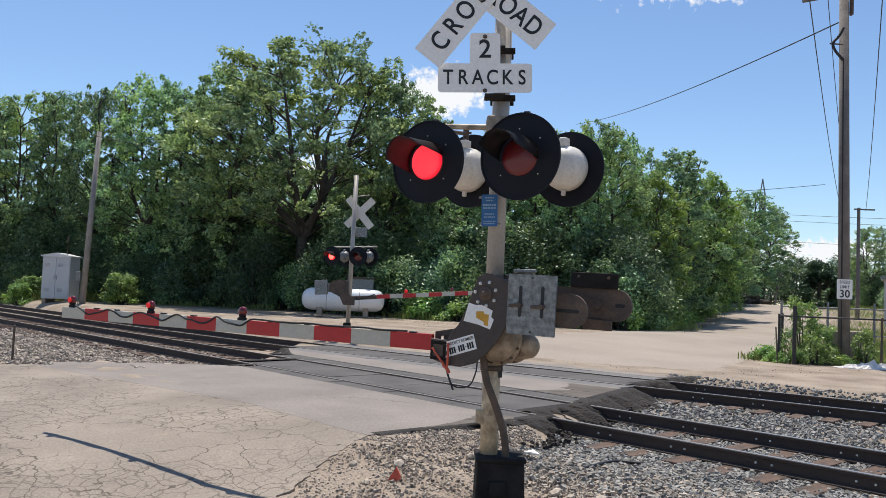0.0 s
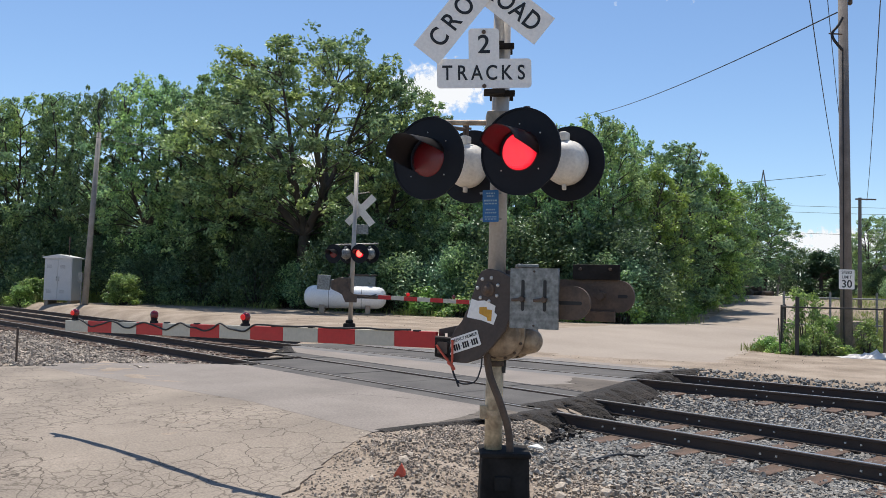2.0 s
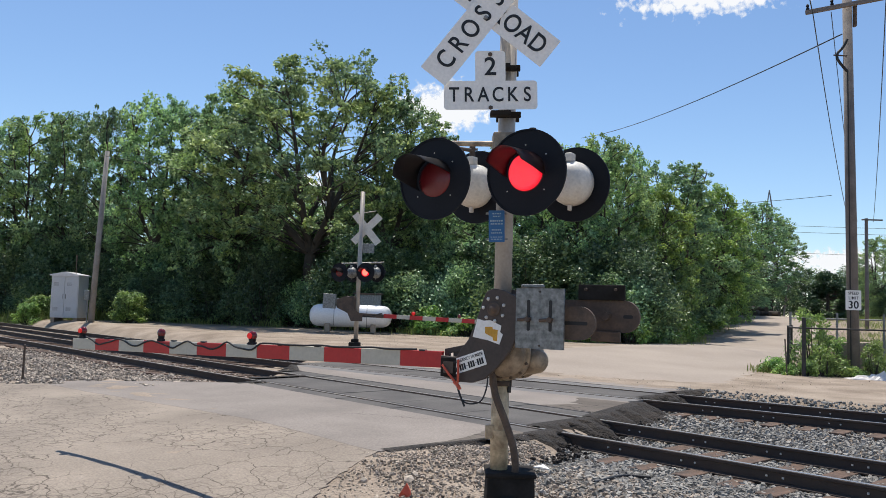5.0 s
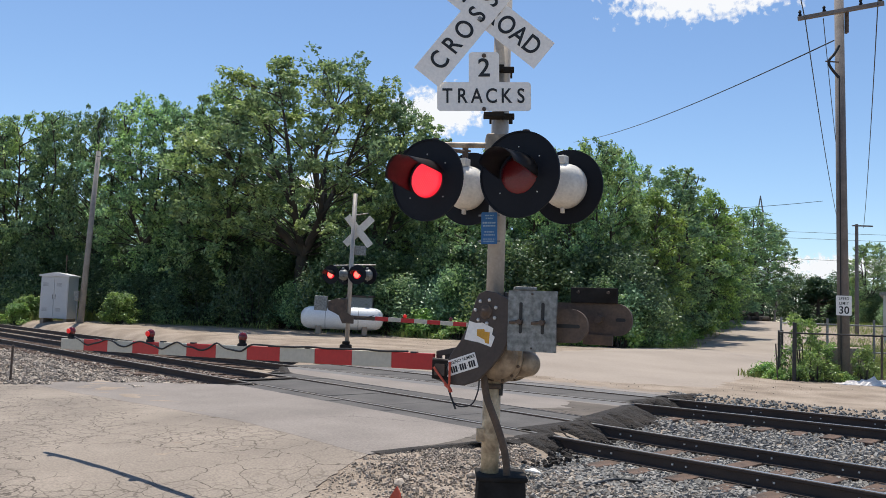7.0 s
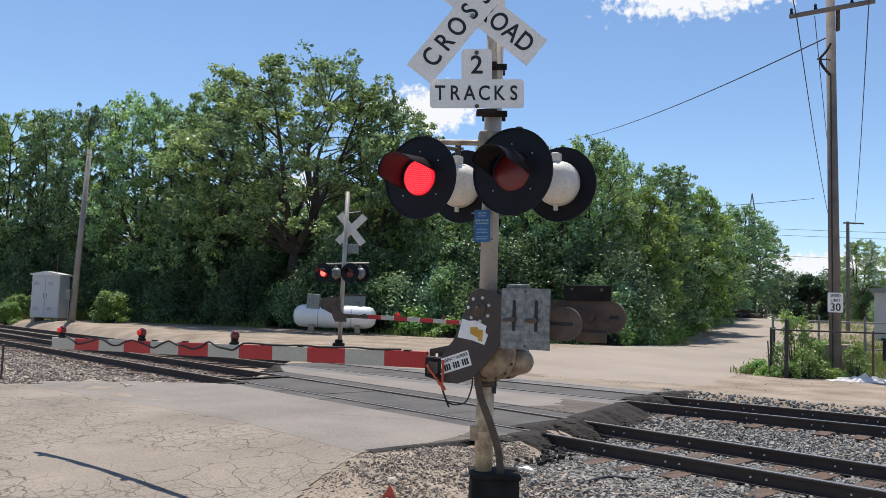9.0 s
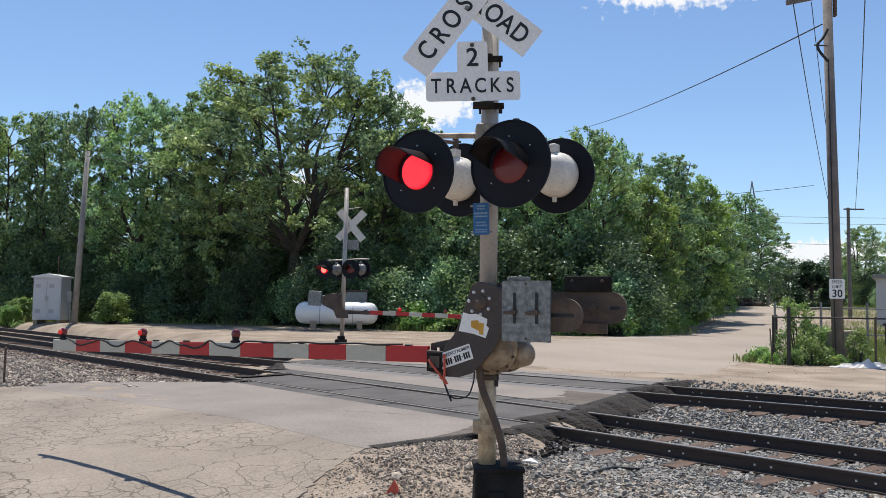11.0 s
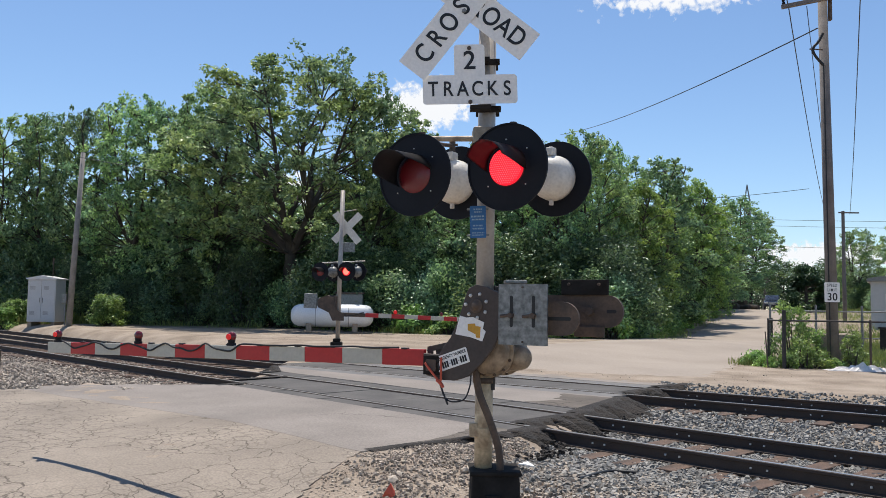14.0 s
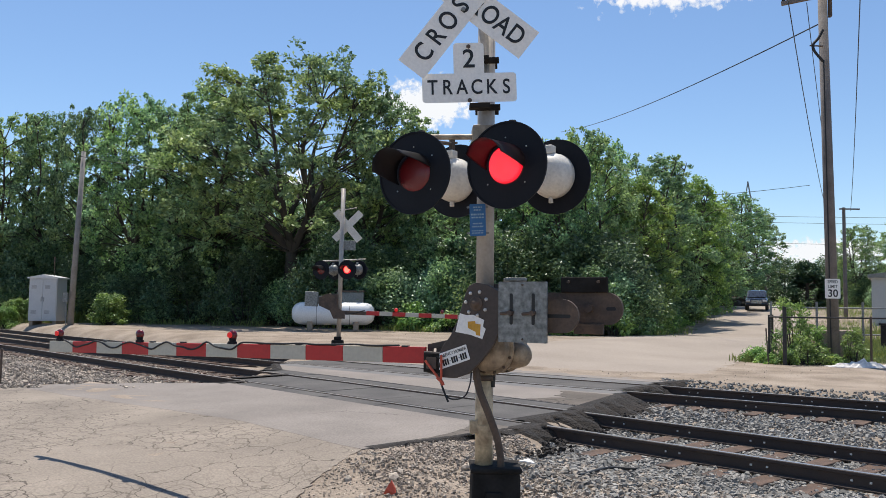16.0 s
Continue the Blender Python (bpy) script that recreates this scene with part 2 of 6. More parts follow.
BARK = mat("bark", (0.085, 0.07, 0.056), 0.95, two=(0.05, 0.042, 0.035), scale=2, fine=20, amount=0.7, bump=0.8, depth=0.03)
CONCRETE = mat("rough concrete", (0.36, 0.285, 0.215), 0.95, two=(0.25, 0.19, 0.14), scale=3, fine=25, amount=0.6, bump=0.6)
WIRE = mat("wire", (0.05, 0.05, 0.055), 0.5, 0.4, bump=0)
FENCE = mat("grey fence steel", (0.055, 0.052, 0.05), 0.7, 0.2, two=(0.03, 0.026, 0.024), scale=6, fine=40, amount=0.7, bump=0)
LEAF = leafy("tree leaves", (0.11, 0.20, 0.085), (0.56, 0.72, 0.32), 0.42, 0.2)
LEAF_DARK = leafy("dark tree leaves", (0.075, 0.15, 0.07), (0.46, 0.62, 0.30), 0.4, 0.2)
# undergrowth: the shade below the crowns is put into this darker leaf colour
LEAF_SHADED = leafy("shaded undergrowth leaves", (0.04, 0.078, 0.036), (0.21, 0.29, 0.13), 0.4, 0.2)
LEAF_BUSH = leafy("bush leaves", (0.12, 0.215, 0.05), (0.47, 0.62, 0.18), 0.44, 0.2)
LEAF_FIR = leafy("fir needles", (0.035, 0.075, 0.032), (0.06, 0.115, 0.045), 0.3, 0.2)
GRASS = leafy("grass blades", (0.18, 0.25, 0.055), (0.38, 0.40, 0.14), 0.45, 0.2)


# ---- building helpers ----
def part(name, bm, material, parent=None, label="", smooth=False):
    """Links a bmesh as one mesh object, under a thing or a part where one is given."""
    me = bpy.data.meshes.new(name)
    bm.to_mesh(me)
    bm.free()
    if smooth:
        for p in me.polygons:
            p.use_smooth = True
    for m in material if isinstance(material, (list, tuple)) else [material]:
        me.materials.append(m)
    ob = new(name, me)
    ob.parent = parent
    if label:
        ob["label"] = label
    return ob


def bulk(name, verts, faces, material, parent=None, smooth=False):
    me = bpy.data.meshes.new(name)
    me.from_pydata(verts, [], faces)
    for m in material if isinstance(material, (list, tuple)) else [material]:
        me.materials.append(m)
    if smooth:
        me.shade_smooth()
    ob = new(name, me)
    ob.parent = parent
    return ob


def thing(name, m, label, category, group="", kind=""):
    ob = new(name)
    ob.empty_display_size = 0.1
    ob.matrix_basis = m
    return tagged(ob, label, category, group, kind)


def paint(ob, *materials):
    for m in materials:
        ob.data.materials.append(m)


def box(bm, x0, x1, y0, y1, z0, z1, bevel=0.0, m=None):
    r = bmesh.ops.create_cube(bm, size=1, matrix=Matrix.Translation(((x0 + x1) / 2, (y0 + y1) / 2, (z0 + z1) / 2)) @ Matrix.Diagonal((x1 - x0, y1 - y0, z1 - z0, 1)))
    vs = r["verts"]
    if bevel:
        es = list({e for v in vs for e in v.link_edges})
        vs = [v for v in bmesh.ops.bevel(bm, geom=es, offset=bevel, segments=2, affect="EDGES", profile=0.5)["verts"]]
    if m is not None:
        bmesh.ops.transform(bm, matrix=m, verts=[v for v in set(vs) if v.is_valid])
    return bm


def rod(bm, a, b, r0, r1=None, n=12):
    """A straight tapered rod between two points."""
    a, b = Vector(a), Vector(b)
    d = b - a
    m = Matrix.Translation((a + b) / 2) @ d.to_track_quat("Z", "Y").to_matrix().to_4x4()
    bmesh.ops.create_cone(bm, cap_ends=True, segments=n, radius1=r0, radius2=r0 if r1 is None else r1, depth=d.length, matrix=m)
    return bm


def tube(name, pts, r, material, parent=None, n=3, cyclic=False):
    """A bent pipe or cable, as a mesh swept along the points."""
    cu = bpy.data.curves.new(name, "CURVE")
    cu.dimensions, cu.bevel_depth, cu.bevel_resolution, cu.use_fill_caps = "3D", r, n, True
    sp = cu.splines.new("POLY")
    sp.points.add(len(pts) - 1)
    for p, q in zip(sp.points, pts):
        p.co = (*q, 1)
    tmp = bpy.data.objects.new(name, cu)
    me = bpy.data.meshes.new_from_object(tmp)
    bpy.data.objects.remove(tmp)
    me.materials.clear()
    me.materials.append(material)
    me.shade_smooth()
    ob = new(name, me)
    ob.parent = parent
    return ob


def smooth_line(pts, k=8):
    """A Catmull-Rom line through the points."""
    p = [Vector(q) for q in pts]
    p = [2 * p[0] - p[1], *p, 2 * p[-1] - p[-2]]
    out = []
    for i in range(1, len(p) - 2):
        for j in range(k):
            t = j / k
            a, b, c, d = p[i - 1], p[i], p[i + 1], p[i + 2]
            out.append(0.5 * ((2 * b) + (c - a) * t + (2 * a - 5 * b + 4 * c - d) * t * t + (3 * b - a - 3 * c + d) * t ** 3))
    return [*out, p[-2]]


def plate(bm, outline, y0, y1):
    """A flat plate from an outline in x and z, between two values of y."""
    lo = [bm.verts.new((x, y0, z)) for x, z in outline]
    hi = [bm.verts.new((x, y1, z)) for x, z in outline]
    n = len(lo)
    bm.faces.new(lo)
    bm.faces.new(hi[::-1])
    for i in range(n):
        bm.faces.new((lo[i], hi[i], hi[(i + 1) % n], lo[(i + 1) % n]))
    bmesh.ops.recalc_face_normals(bm, faces=bm.faces)
    return bm


def slab(bm, outline, z0, z1):
    """A flat slab from an outline in x and y."""
    lo = [bm.verts.new((x, y, z0)) for x, y in outline]
    hi = [bm.verts.new((x, y, z1)) for x, y in outline]
    n = len(lo)
    bm.faces.new(lo[::-1])
    bm.faces.new(hi)
    for i in range(n):
        bm.faces.new((lo[i], lo[(i + 1) % n], hi[(i + 1) % n], hi[i]))
    bmesh.ops.recalc_face_normals(bm, faces=bm.faces)
    return bm


def rounded(x0, x1, z0, z1, r, k=4):
    out = []
    for cx, cz, a in ((x1 - r, z1 - r, 0), (x0 + r, z1 - r, 90), (x0 + r, z0 + r, 180), (x1 - r, z0 + r, 270)):
        for i in range(k + 1):
            q = radians(a + 90 * i / k)
            out.append((cx + r * math.cos(q), cz + r * math.sin(q)))
    return out


def disc_ring(bm, r, y0, y1, n=40, hole=0.0):
    """A round plate whose axis is y, with an optional hole."""
    rows = []
    for rr, yy in ((hole, y0), (r, y0), (r, y1), (hole, y1)):
        rows.append([bm.verts.new((rr * math.cos(2 * math.pi * i / n), yy, rr * math.sin(2 * math.pi * i / n))) for i in range(n)])
    for a, b in ((0, 1), (1, 2), (2, 3), (3, 0)):
        for i in range(n):
            j = (i + 1) % n
            bm.faces.new((rows[a][i], rows[a][j], rows[b][j], rows[b][i]))
    bmesh.ops.recalc_face_normals(bm, faces=bm.faces)
    return bm


def lathe(bm, profile, n=32):
    """A turned body about y from (radius, y) pairs."""
    rows = [[bm.verts.new((r * math.cos(2 * math.pi * i / n), y, r * math.sin(2 * math.pi * i / n))) for i in range(n)] for r, y in profile]
    for a, b in zip(rows, rows[1:]):
        for i in range(n):
            j = (i + 1) % n
            bm.faces.new((a[i], a[j], b[j], b[i]))
    bm.faces.new(rows[0])
    bm.faces.new(rows[-1])
    bmesh.ops.recalc_face_normals(bm, faces=bm.faces)
    return bm


def lettering(name, text, size, material, parent, m, spacing=1.0, stretch=1.0, thick=0.0015):
    """Raised letters in the built-in font, as a mesh; they stand in x and z and face -y."""
    cu = bpy.data.curves.new(name, "FONT")
    cu.body, cu.size, cu.align_x, cu.align_y, cu.extrude = text, size, "CENTER", "CENTER", thick
    cu.space_character = spacing
    cu.offset = size * 0.012
    tmp = bpy.data.objects.new(name, cu)
    me = bpy.data.meshes.new_from_object(tmp)
    bpy.data.objects.remove(tmp)
    me.materials.clear()
    me.materials.append(material)
    ob = new(name, me)
    ob.parent = parent
    ob.matrix_basis = m @ pose(0, 0, 0, 90) @ Matrix.Diagonal((stretch, 1, 1, 1))
    return ob


def step(a, b, x):
    t = min(1.0, max(0.0, (x - a) / (b - a)))
    return t * t * (3 - 2 * t)


def np_step(a, b, x):
    t = np.clip((x - a) / (b - a), 0, 1)
    return t * t * (3 - 2 * t)


# ---- ground, road and tracks ----
RAIL_Y = (8.66, 10.168)


def far_rail(x):
    """The far track's nearer rail, which curves gently away."""
    s = x + 11.0
    return 12.95 + (0.16 * s if s > 0 else -1.5 * (1 - math.exp(s * 0.16 / 1.5)))


def np_far_rail(x):
    s = x + 11.0
    return 12.95 + np.where(s > 0, 0.16 * s, -1.5 * (1 - np.exp(np.minimum(s, 0) * 0.16 / 1.5)))


def left_end(y):
    return -15.1 - (y - 8.66) * 1.15


def right_end(y):
    return -7.25 - (y - 8.66) * 0.42


def camber(x, y):
    """The near road rounds off towards its worn edge by the signal."""
    return np.minimum(0.19, 0.038 * np.clip(x + 9.6, 0, 6) ** 1.6) * (1 - np_step(3.9, 5.6, y)) * np_step(-12, -2, y)


def heights(x, y):
    """Height of the ground: a trough for the ballast, a low shoulder round the signal, and a rise along the far road."""
    x, y = np.asarray(x, float), np.asarray(y, float)
    yf = np_far_rail(np.clip(x, -200, 200))
    trough = np_step(6.0, 7.7, y) * (1 - np_step(2.0, 2.7, y - yf))
    outside = np.maximum(np_step(0.0, 0.5, x - right_end(y)), np_step(0.0, 0.5, left_end(y) - x))
    z = -0.21 * trough * outside - 0.045 * trough * (1 - outside)
    z = z + 0.28 * np_step(1.9, 3.6, y - yf) * np_step(-13, -18, x) * (1 - np_step(30, 42, y))
    d = np.hypot(x, y)
    z = z + 0.04 * np.clip(d - 44, 0, 41) * np_step(0, 12, x + 0.9 * y) * (y > 20)
    z = z - 0.036 * np.clip(5.65 - y, 0, 40)
    shoulder = 0.22 * np_step(0.5, 2.2, x + 7.2 - 0.62 * np.clip(5.6 - y, 0, 12)) * (1 - np_step(5.6, 7.4, y))
    z = z - np.maximum(shoulder, camber(x, y))
    z = z + 0.25 * np_step(24, 40, y) * np_step(-30, -34, x) * (1 - np_step(44, 56, y))
    return z


def ground_z(x, y):
    return float(heights(x, y))


def spaced(lo, hi, marks):
    """Grid lines from lo to hi with the steps that (upto, step) pairs give."""
    out, v = [], lo
    for upto, st in marks:
        while v < upto - 1e-6:
            out.append(v)
            v += st
    return np.array([*out, hi])


gx = spaced(-1500, 1500, ((-200, 130), (-80, 12), (-45, 1.5), (-22, 0.5), (4, 0.2), (20, 1.0), (60, 8), (1500, 120)))
gy = spaced(-1000, 2000, ((-80, 90), (-8, 6), (3, 0.6), (20, 0.2), (45, 0.8), (130, 2.0), (260, 20), (2000, 140)))
GX, GY = np.meshgrid(gx, gy)
rng = np.random.default_rng(3)
near = (np.hypot(GX + 6, GY - 8) < 30)
GZ = heights(GX, GY) + near * rng.normal(0, 0.006, GX.shape)
nx, ny = len(gx), len(gy)
verts = np.stack([GX.ravel(), GY.ravel(), GZ.ravel()], 1)
idx = np.arange(nx * ny).reshape(ny, nx)
faces = np.stack([idx[:-1, :-1].ravel(), idx[:-1, 1:].ravel(), idx[1:, 1:].ravel(), idx[1:, :-1].ravel()], 1)
ground = bulk("ground", verts.tolist(), faces.tolist(), DIRT, smooth=True)
tagged(ground, "dry tan dirt and fine gravel ground beside the tracks", "ground", kind="structure")


def wavy(a, b, n, amp, seed):
    """Points from a to b with an uneven, worn line between."""
    r = random.Random(seed)
    return [(a[0] + (b[0] - a[0]) * i / n + r.uniform(-amp, amp), a[1] + (b[1] - a[1]) * i / n + r.uniform(-amp, amp)) for i in range(n)]


bm = bmesh.new()
slab(bm, [*wavy((-7.2, 5.62), (-6.70, 4.6), 18, 0.025, 1), *wavy((-6.70, 4.6), (-5.8, 3.16), 24, 0.03, 2), *wavy((-5.8, 3.16), (-3.5, -1.5), 40, 0.035, 3),
          (-2.5, -8), (0, -40), (-14, -40), (-17, -8), *wavy((-18.5, 1.5), (-17.2, 4.3), 6, 0.08, 4), *wavy((-16.6, 4.8), (-13.5, 5.2), 8, 0.03, 5),
          *wavy((-13.5, 5.2), (-9.9, 5.72), 8, 0.02, 6), *wavy((-9.9, 5.72), (-7.2, 5.62), 6, 0.02, 7)], -0.12, 0.012)
for k in range(18):
    bmesh.ops.bisect_plane(bm, geom=[*bm.verts, *bm.edges, *bm.faces], plane_co=(-10.2 + 0.4 * k, 0, 0), plane_no=(1, 0, 0))
    bmesh.ops.bisect_plane(bm, geom=[*bm.verts, *bm.edges, *bm.faces], plane_co=(0, 5.5 - 0.4 * k, 0), plane_no=(0, 1, 0))
for v in bm.verts:  # it falls gently away from the tracks
    v.co.z -= 0.036 * max(0.0, 5.65 - v.co.y) + float(camber(v.co.x, v.co.y))
bmesh.ops.triangulate(bm, faces=list(bm.faces))
road = part("road", bm, ASPHALT_OLD)
tagged(road, "old sun-bleached asphalt road with a net of cracks", "road", kind="structure")
bm = bmesh.new()
slab(bm, [*wavy((-16.6, 4.8), (-13.5, 5.2), 8, 0.03, 5), *wavy((-13.5, 5.2), (-9.9, 5.72), 8, 0.02, 6), *wavy((-9.9, 5.72), (-7.2, 5.62), 6, 0.02, 7),
          *wavy((-7.2, 5.62), (-7.15, 7.4), 24, 0.025, 8), *wavy((-7.15, 7.4), (-7.1, 8.05), 5, 0.03, 9), (-7.12, 8.12), (-14.7, 8.12), *wavy((-14.8, 8.0), (-16.6, 5.3), 10, 0.08, 10)], -0.12, 0.0135)
for v in bm.verts:
    v.co.z -= 0.036 * max(0.0, 5.65 - v.co.y)
bmesh.ops.triangulate(bm, faces=list(bm.faces))
apron = part("road_apron", bm, ASPHALT_NEW)
tagged(apron, "smoother grey asphalt apron leading up to the rails", "road", kind="structure")


def ribbon(name, line, width, lift, material):
    pts = smooth_line([(x, y, 0) for x, y in line], 10)
    vs, fs = [], []
    for i, p in enumerate(pts):
        q = pts[min(i + 1, len(pts) - 1)] - pts[max(i - 1, 0)]
        nrm = Vector((q.y, -q.x, 0)).normalized()
        w = width(i / (len(pts) - 1)) / 2
        for k in range(9):
            s = p + nrm * w * (k / 4 - 1)
            vs.append((s.x, s.y, ground_z(s.x, s.y) + lift - 0.09 * max(0.0, 1 - i / 8) - (0.05 if k in (0, 8) else 0)))
        if i:
            for k in range(8):
                a = (i - 1) * 9 + k
                fs.append((a, a + 1, a + 10, a + 9))
    return bulk(name, vs, fs, material, smooth=True)


far_road = ribbon("far_road", [(-13.2, 15.2), (-14.2, 18), (-15.6, 24), (-17.5, 31), (-20, 40), (-26, 54), (-34, 70), (-42, 84), (-47, 98), (-46, 112), (-36, 128)],
                  lambda t: 9.5 - 3.2 * min(1, t * 3), 0.035, FAR_ROAD)
tagged(far_road, "pale dusty asphalt lane climbing past the woods", "road", kind="structure")


# crossing surface: panels along both tracks, asphalt between
def panel_row(parent, y0, y1, x0, x1, n, material, z=0.0):
    for i in range(n):
        a, b = x0 + (x1 - x0) * i / n, x0 + (x1 - x0) * (i + 1) / n
        bm = bmesh.new()
        fy = (lambda x, o: (far_rail(x) + o)) if y0 is None else None
        lo0, lo1, hi0, hi1 = (far_rail(a) + y1[0], far_rail(b) + y1[0], far_rail(a) + y1[1], far_rail(b) + y1[1]) if y0 is None else (y0, y0, y1, y1)
        g = 0.012
        slab(bm, [(a + g, lo0), (b - g, lo1), (b - g, hi1), (a + g, hi0)], -0.16, z + random.uniform(-0.004, 0.006))
        part("panel", bm, material, parent)


crossing = thing("crossing_surface", pose(0, 0, 0), "dark worn panels flush with the rails where the road crosses", "crossing", kind="structure")
panel_row(crossing, 8.13, 8.60, -14.75, -7.3, 5, PANEL, -0.012)
panel_row(crossing, 8.79, 10.04, -15.6, -7.75, 5, PANEL, -0.014)
panel_row(crossing, 10.23, 10.72, -16.9, -8.0, 6, PANEL, -0.008)
panel_row(crossing, None, (-0.62, -0.06), -18.6, -8.9, 6, PANEL_PALE, -0.012)
panel_row(crossing, None, (0.13, 1.37), -19.2, -9.2, 6, PANEL, -0.014)
panel_row(crossing, None, (1.56, 2.1), -19.8, -9.5, 6, PANEL_PALE, -0.008)
bm = bmesh.new()
slab(bm, [(x, 10.74) for x in np.linspace(-17.0, -8.02, 10)] + [(x, far_rail(x) - 0.64) for x in np.linspace(-8.74, -18.4, 12)], -0.16, 0.0)
mid = part("road_between_tracks", bm, ASPHALT_NEW)
tagged(mid, "pale asphalt strip between the two tracks", "road", kind="structure")
bm = bmesh.new()
slab(bm, [(x, far_rail(x) + 2.12) for x in np.linspace(-19.6, -9.3, 12)] + wavy((-9.3, 15.9), (-18.8, 15.4), 14, 0.05, 11), -0.2, -0.002)
past = part("road_beyond_tracks", bm, ASPHALT_NEW)
tagged(past, "pale asphalt strip past the far track", "road", kind="structure")


GRIME = cracked("grimy broken asphalt", (0.105, 0.088, 0.074), (0.17, 0.145, 0.12), 0.5, 0.012, (0.04, 0.032, 0.026), 0.45)
for outline, z in (([*wavy((-9.3, 10.78), (-8.02, 10.78), 6, 0.01, 31), *wavy((-8.05, 10.8), (-8.7, 12.5), 6, 0.02, 32), *wavy((-8.75, 12.5), (-9.9, 12.3), 6, 0.03, 33), *wavy((-9.7, 12.2), (-9.2, 11.5), 5, 0.08, 34), *wavy((-9.0, 11.5), (-9.3, 10.8), 5, 0.08, 35)], 0.004),
                   ([*wavy((-7.75, 8.10), (-7.2, 8.10), 6, 0.008, 36), *wavy((-7.2, 8.0), (-7.22, 6.4), 8, 0.02, 37), *wavy((-7.26, 6.4), (-7.38, 7.2), 6, 0.03, 38), *wavy((-7.42, 7.3), (-7.75, 8.0), 6, 0.04, 39)], 0.0175)):
    bm = bmesh.new()
    slab(bm, outline, -0.05, z)
    bmesh.ops.triangulate(bm, faces=list(bm.faces))
    tagged(part("asphalt_patch", bm, GRIME), "grimy dark patch of broken asphalt at the crossing's end", "road", kind="structure")


# broken asphalt slopes where the crossing ends between the rails
def skirt(xa, xb, y0, y1, out, seed):
    r = random.Random(seed)
    n, k = 18, 8
    vs, fs = [], []
    for i in range(n + 1):
        x = xa + (xb - xa) * i / n
        for j in range(k + 1):
            t = j / k
            lump = 0.8 + 0.3 * math.sin(i * 1.7 + seed) + 0.15 * math.sin(i * 0.6)
            xx = x - 0.12 * (1 if out > 0 else -1) * (j == 0) + (r.uniform(-0.04, 0.04) if j else 0) + out * t * lump
            zz = 0.016 if j == 0 else 0.02 - 0.25 * ((j - 1) / (k - 1)) ** 1.2 + r.uniform(-0.012, 0.018) * (1 < j < k)
            vs.append((xx, y0 + (y1 - y0) * i / n, zz))
    for i in range(n):
        for j in range(k):
            a = i * (k + 1) + j
            fs.append((a, a + 1, a + k + 2, a + k + 1))
    return bulk("crossing_edge", vs, fs, TAR, smooth=True)


for xa, xb, a, b, o, sd in ((-7.12, -7.2, 7.25, 8.65, 0.62, 1), (-7.2, -7.17, 5.75, 7.4, 0.34, 9), (-7.65, -7.75, 8.675, 10.15, 0.78, 2), (-7.85, -8.65, 10.185, 12.72, 0.8, 3), (-9.1, -9.2, 13.40, 14.68, 0.6, 4),
                          (-9.4, -9.3, 14.95, 16.2, 0.7, 5), (-14.7, -14.8, 7.9, 8.61, -0.6, 6), (-15.55, -15.65, 8.73, 10.09, -0.8, 7), (-16.86, -16.9, 10.24, 10.76, -0.6, 8), (-16.95, -18.4, 10.72, 11.55, -0.8, 10)):
    tagged(skirt(xa, xb, a, b, o, sd), "crumbled dark asphalt slope at the end of the crossing", "road edge", kind="structure")


# rails: foot, web and head, with a polished running face
PROFILE = [(-0.075, -0.17), (0.075, -0.17), (0.075, -0.157), (0.012, -0.14), (0.010, -0.045), (0.036, -0.035), (0.036, -0.008), (0.028, 0.0),
           (-0.028, 0.0), (-0.036, -0.008), (-0.036, -0.035), (-0.010, -0.045), (-0.012, -0.14), (-0.075, -0.157)]


def rail(line):
    vs, fs, mi = [], [], []
    k = len(PROFILE)
    for i, (x, y) in enumerate(line):
        a, b = line[max(0, i - 1)], line[min(len(line) - 1, i + 1)]
        d = Vector((b[0] - a[0], b[1] - a[1], 0)).normalized()
        nrm = Vector((-d.y, d.x, 0))
        vs += [(x + nrm.x * p, y + nrm.y * p, q) for p, q in PROFILE]
        if i:
            for j in range(k):
                fs.append(((i - 1) * k + j, i * k + j, i * k + (j + 1) % k, (i - 1) * k + (j + 1) % k))
                mi.append(1 if j == 7 else 0)
    ob = bulk("rail", vs, fs, [RAIL, RAIL_TOP])
    ob.data.polygons.foreach_set("material_index", mi)
    return tagged(ob, "dark rusty steel rail with a polished top", "rail", "rails", "structure")


xs = [*np.linspace(-220, -40, 10), *np.linspace(-36, 12, 25), 60, 160]
for y in RAIL_Y:
    rail([(x, y) for x in xs])
for off in (0.0, 1.508):
    rail([(x, far_rail(x) + off) for x in xs])

# ties, sunk in the ballast
bm = bmesh.new()
box(bm, -0.115, 0.115, -1.3, 1.3, -0.16, 0.0, 0.012)
tie_ob = part("tie", bm, TIE)
tagged(tie_ob, "weathered brown timber tie half sunk in ballast", "railway tie", "ties under the tracks")
rt = random.Random(5)
first = True
for k in range(-74, 26):
    x = 0.52 * k + 0.18
    for track in (0, 1):
        yc = (RAIL_Y[0] + 0.754) if track == 0 else far_rail(x) + 0.754
        if left_end(yc) - 0.4 < x < right_end(yc) + 1.0:
            continue
        m = pose(x, yc + rt.uniform(-0.06, 0.06), -0.166 + rt.uniform(-0.014, 0.008), 0, 0, rt.uniform(-1.5, 1.5) + (6 if track else 0))
        if first:
            tie_ob.matrix_basis, first = m, False
        else:
            copy_thing(tie_ob, m)


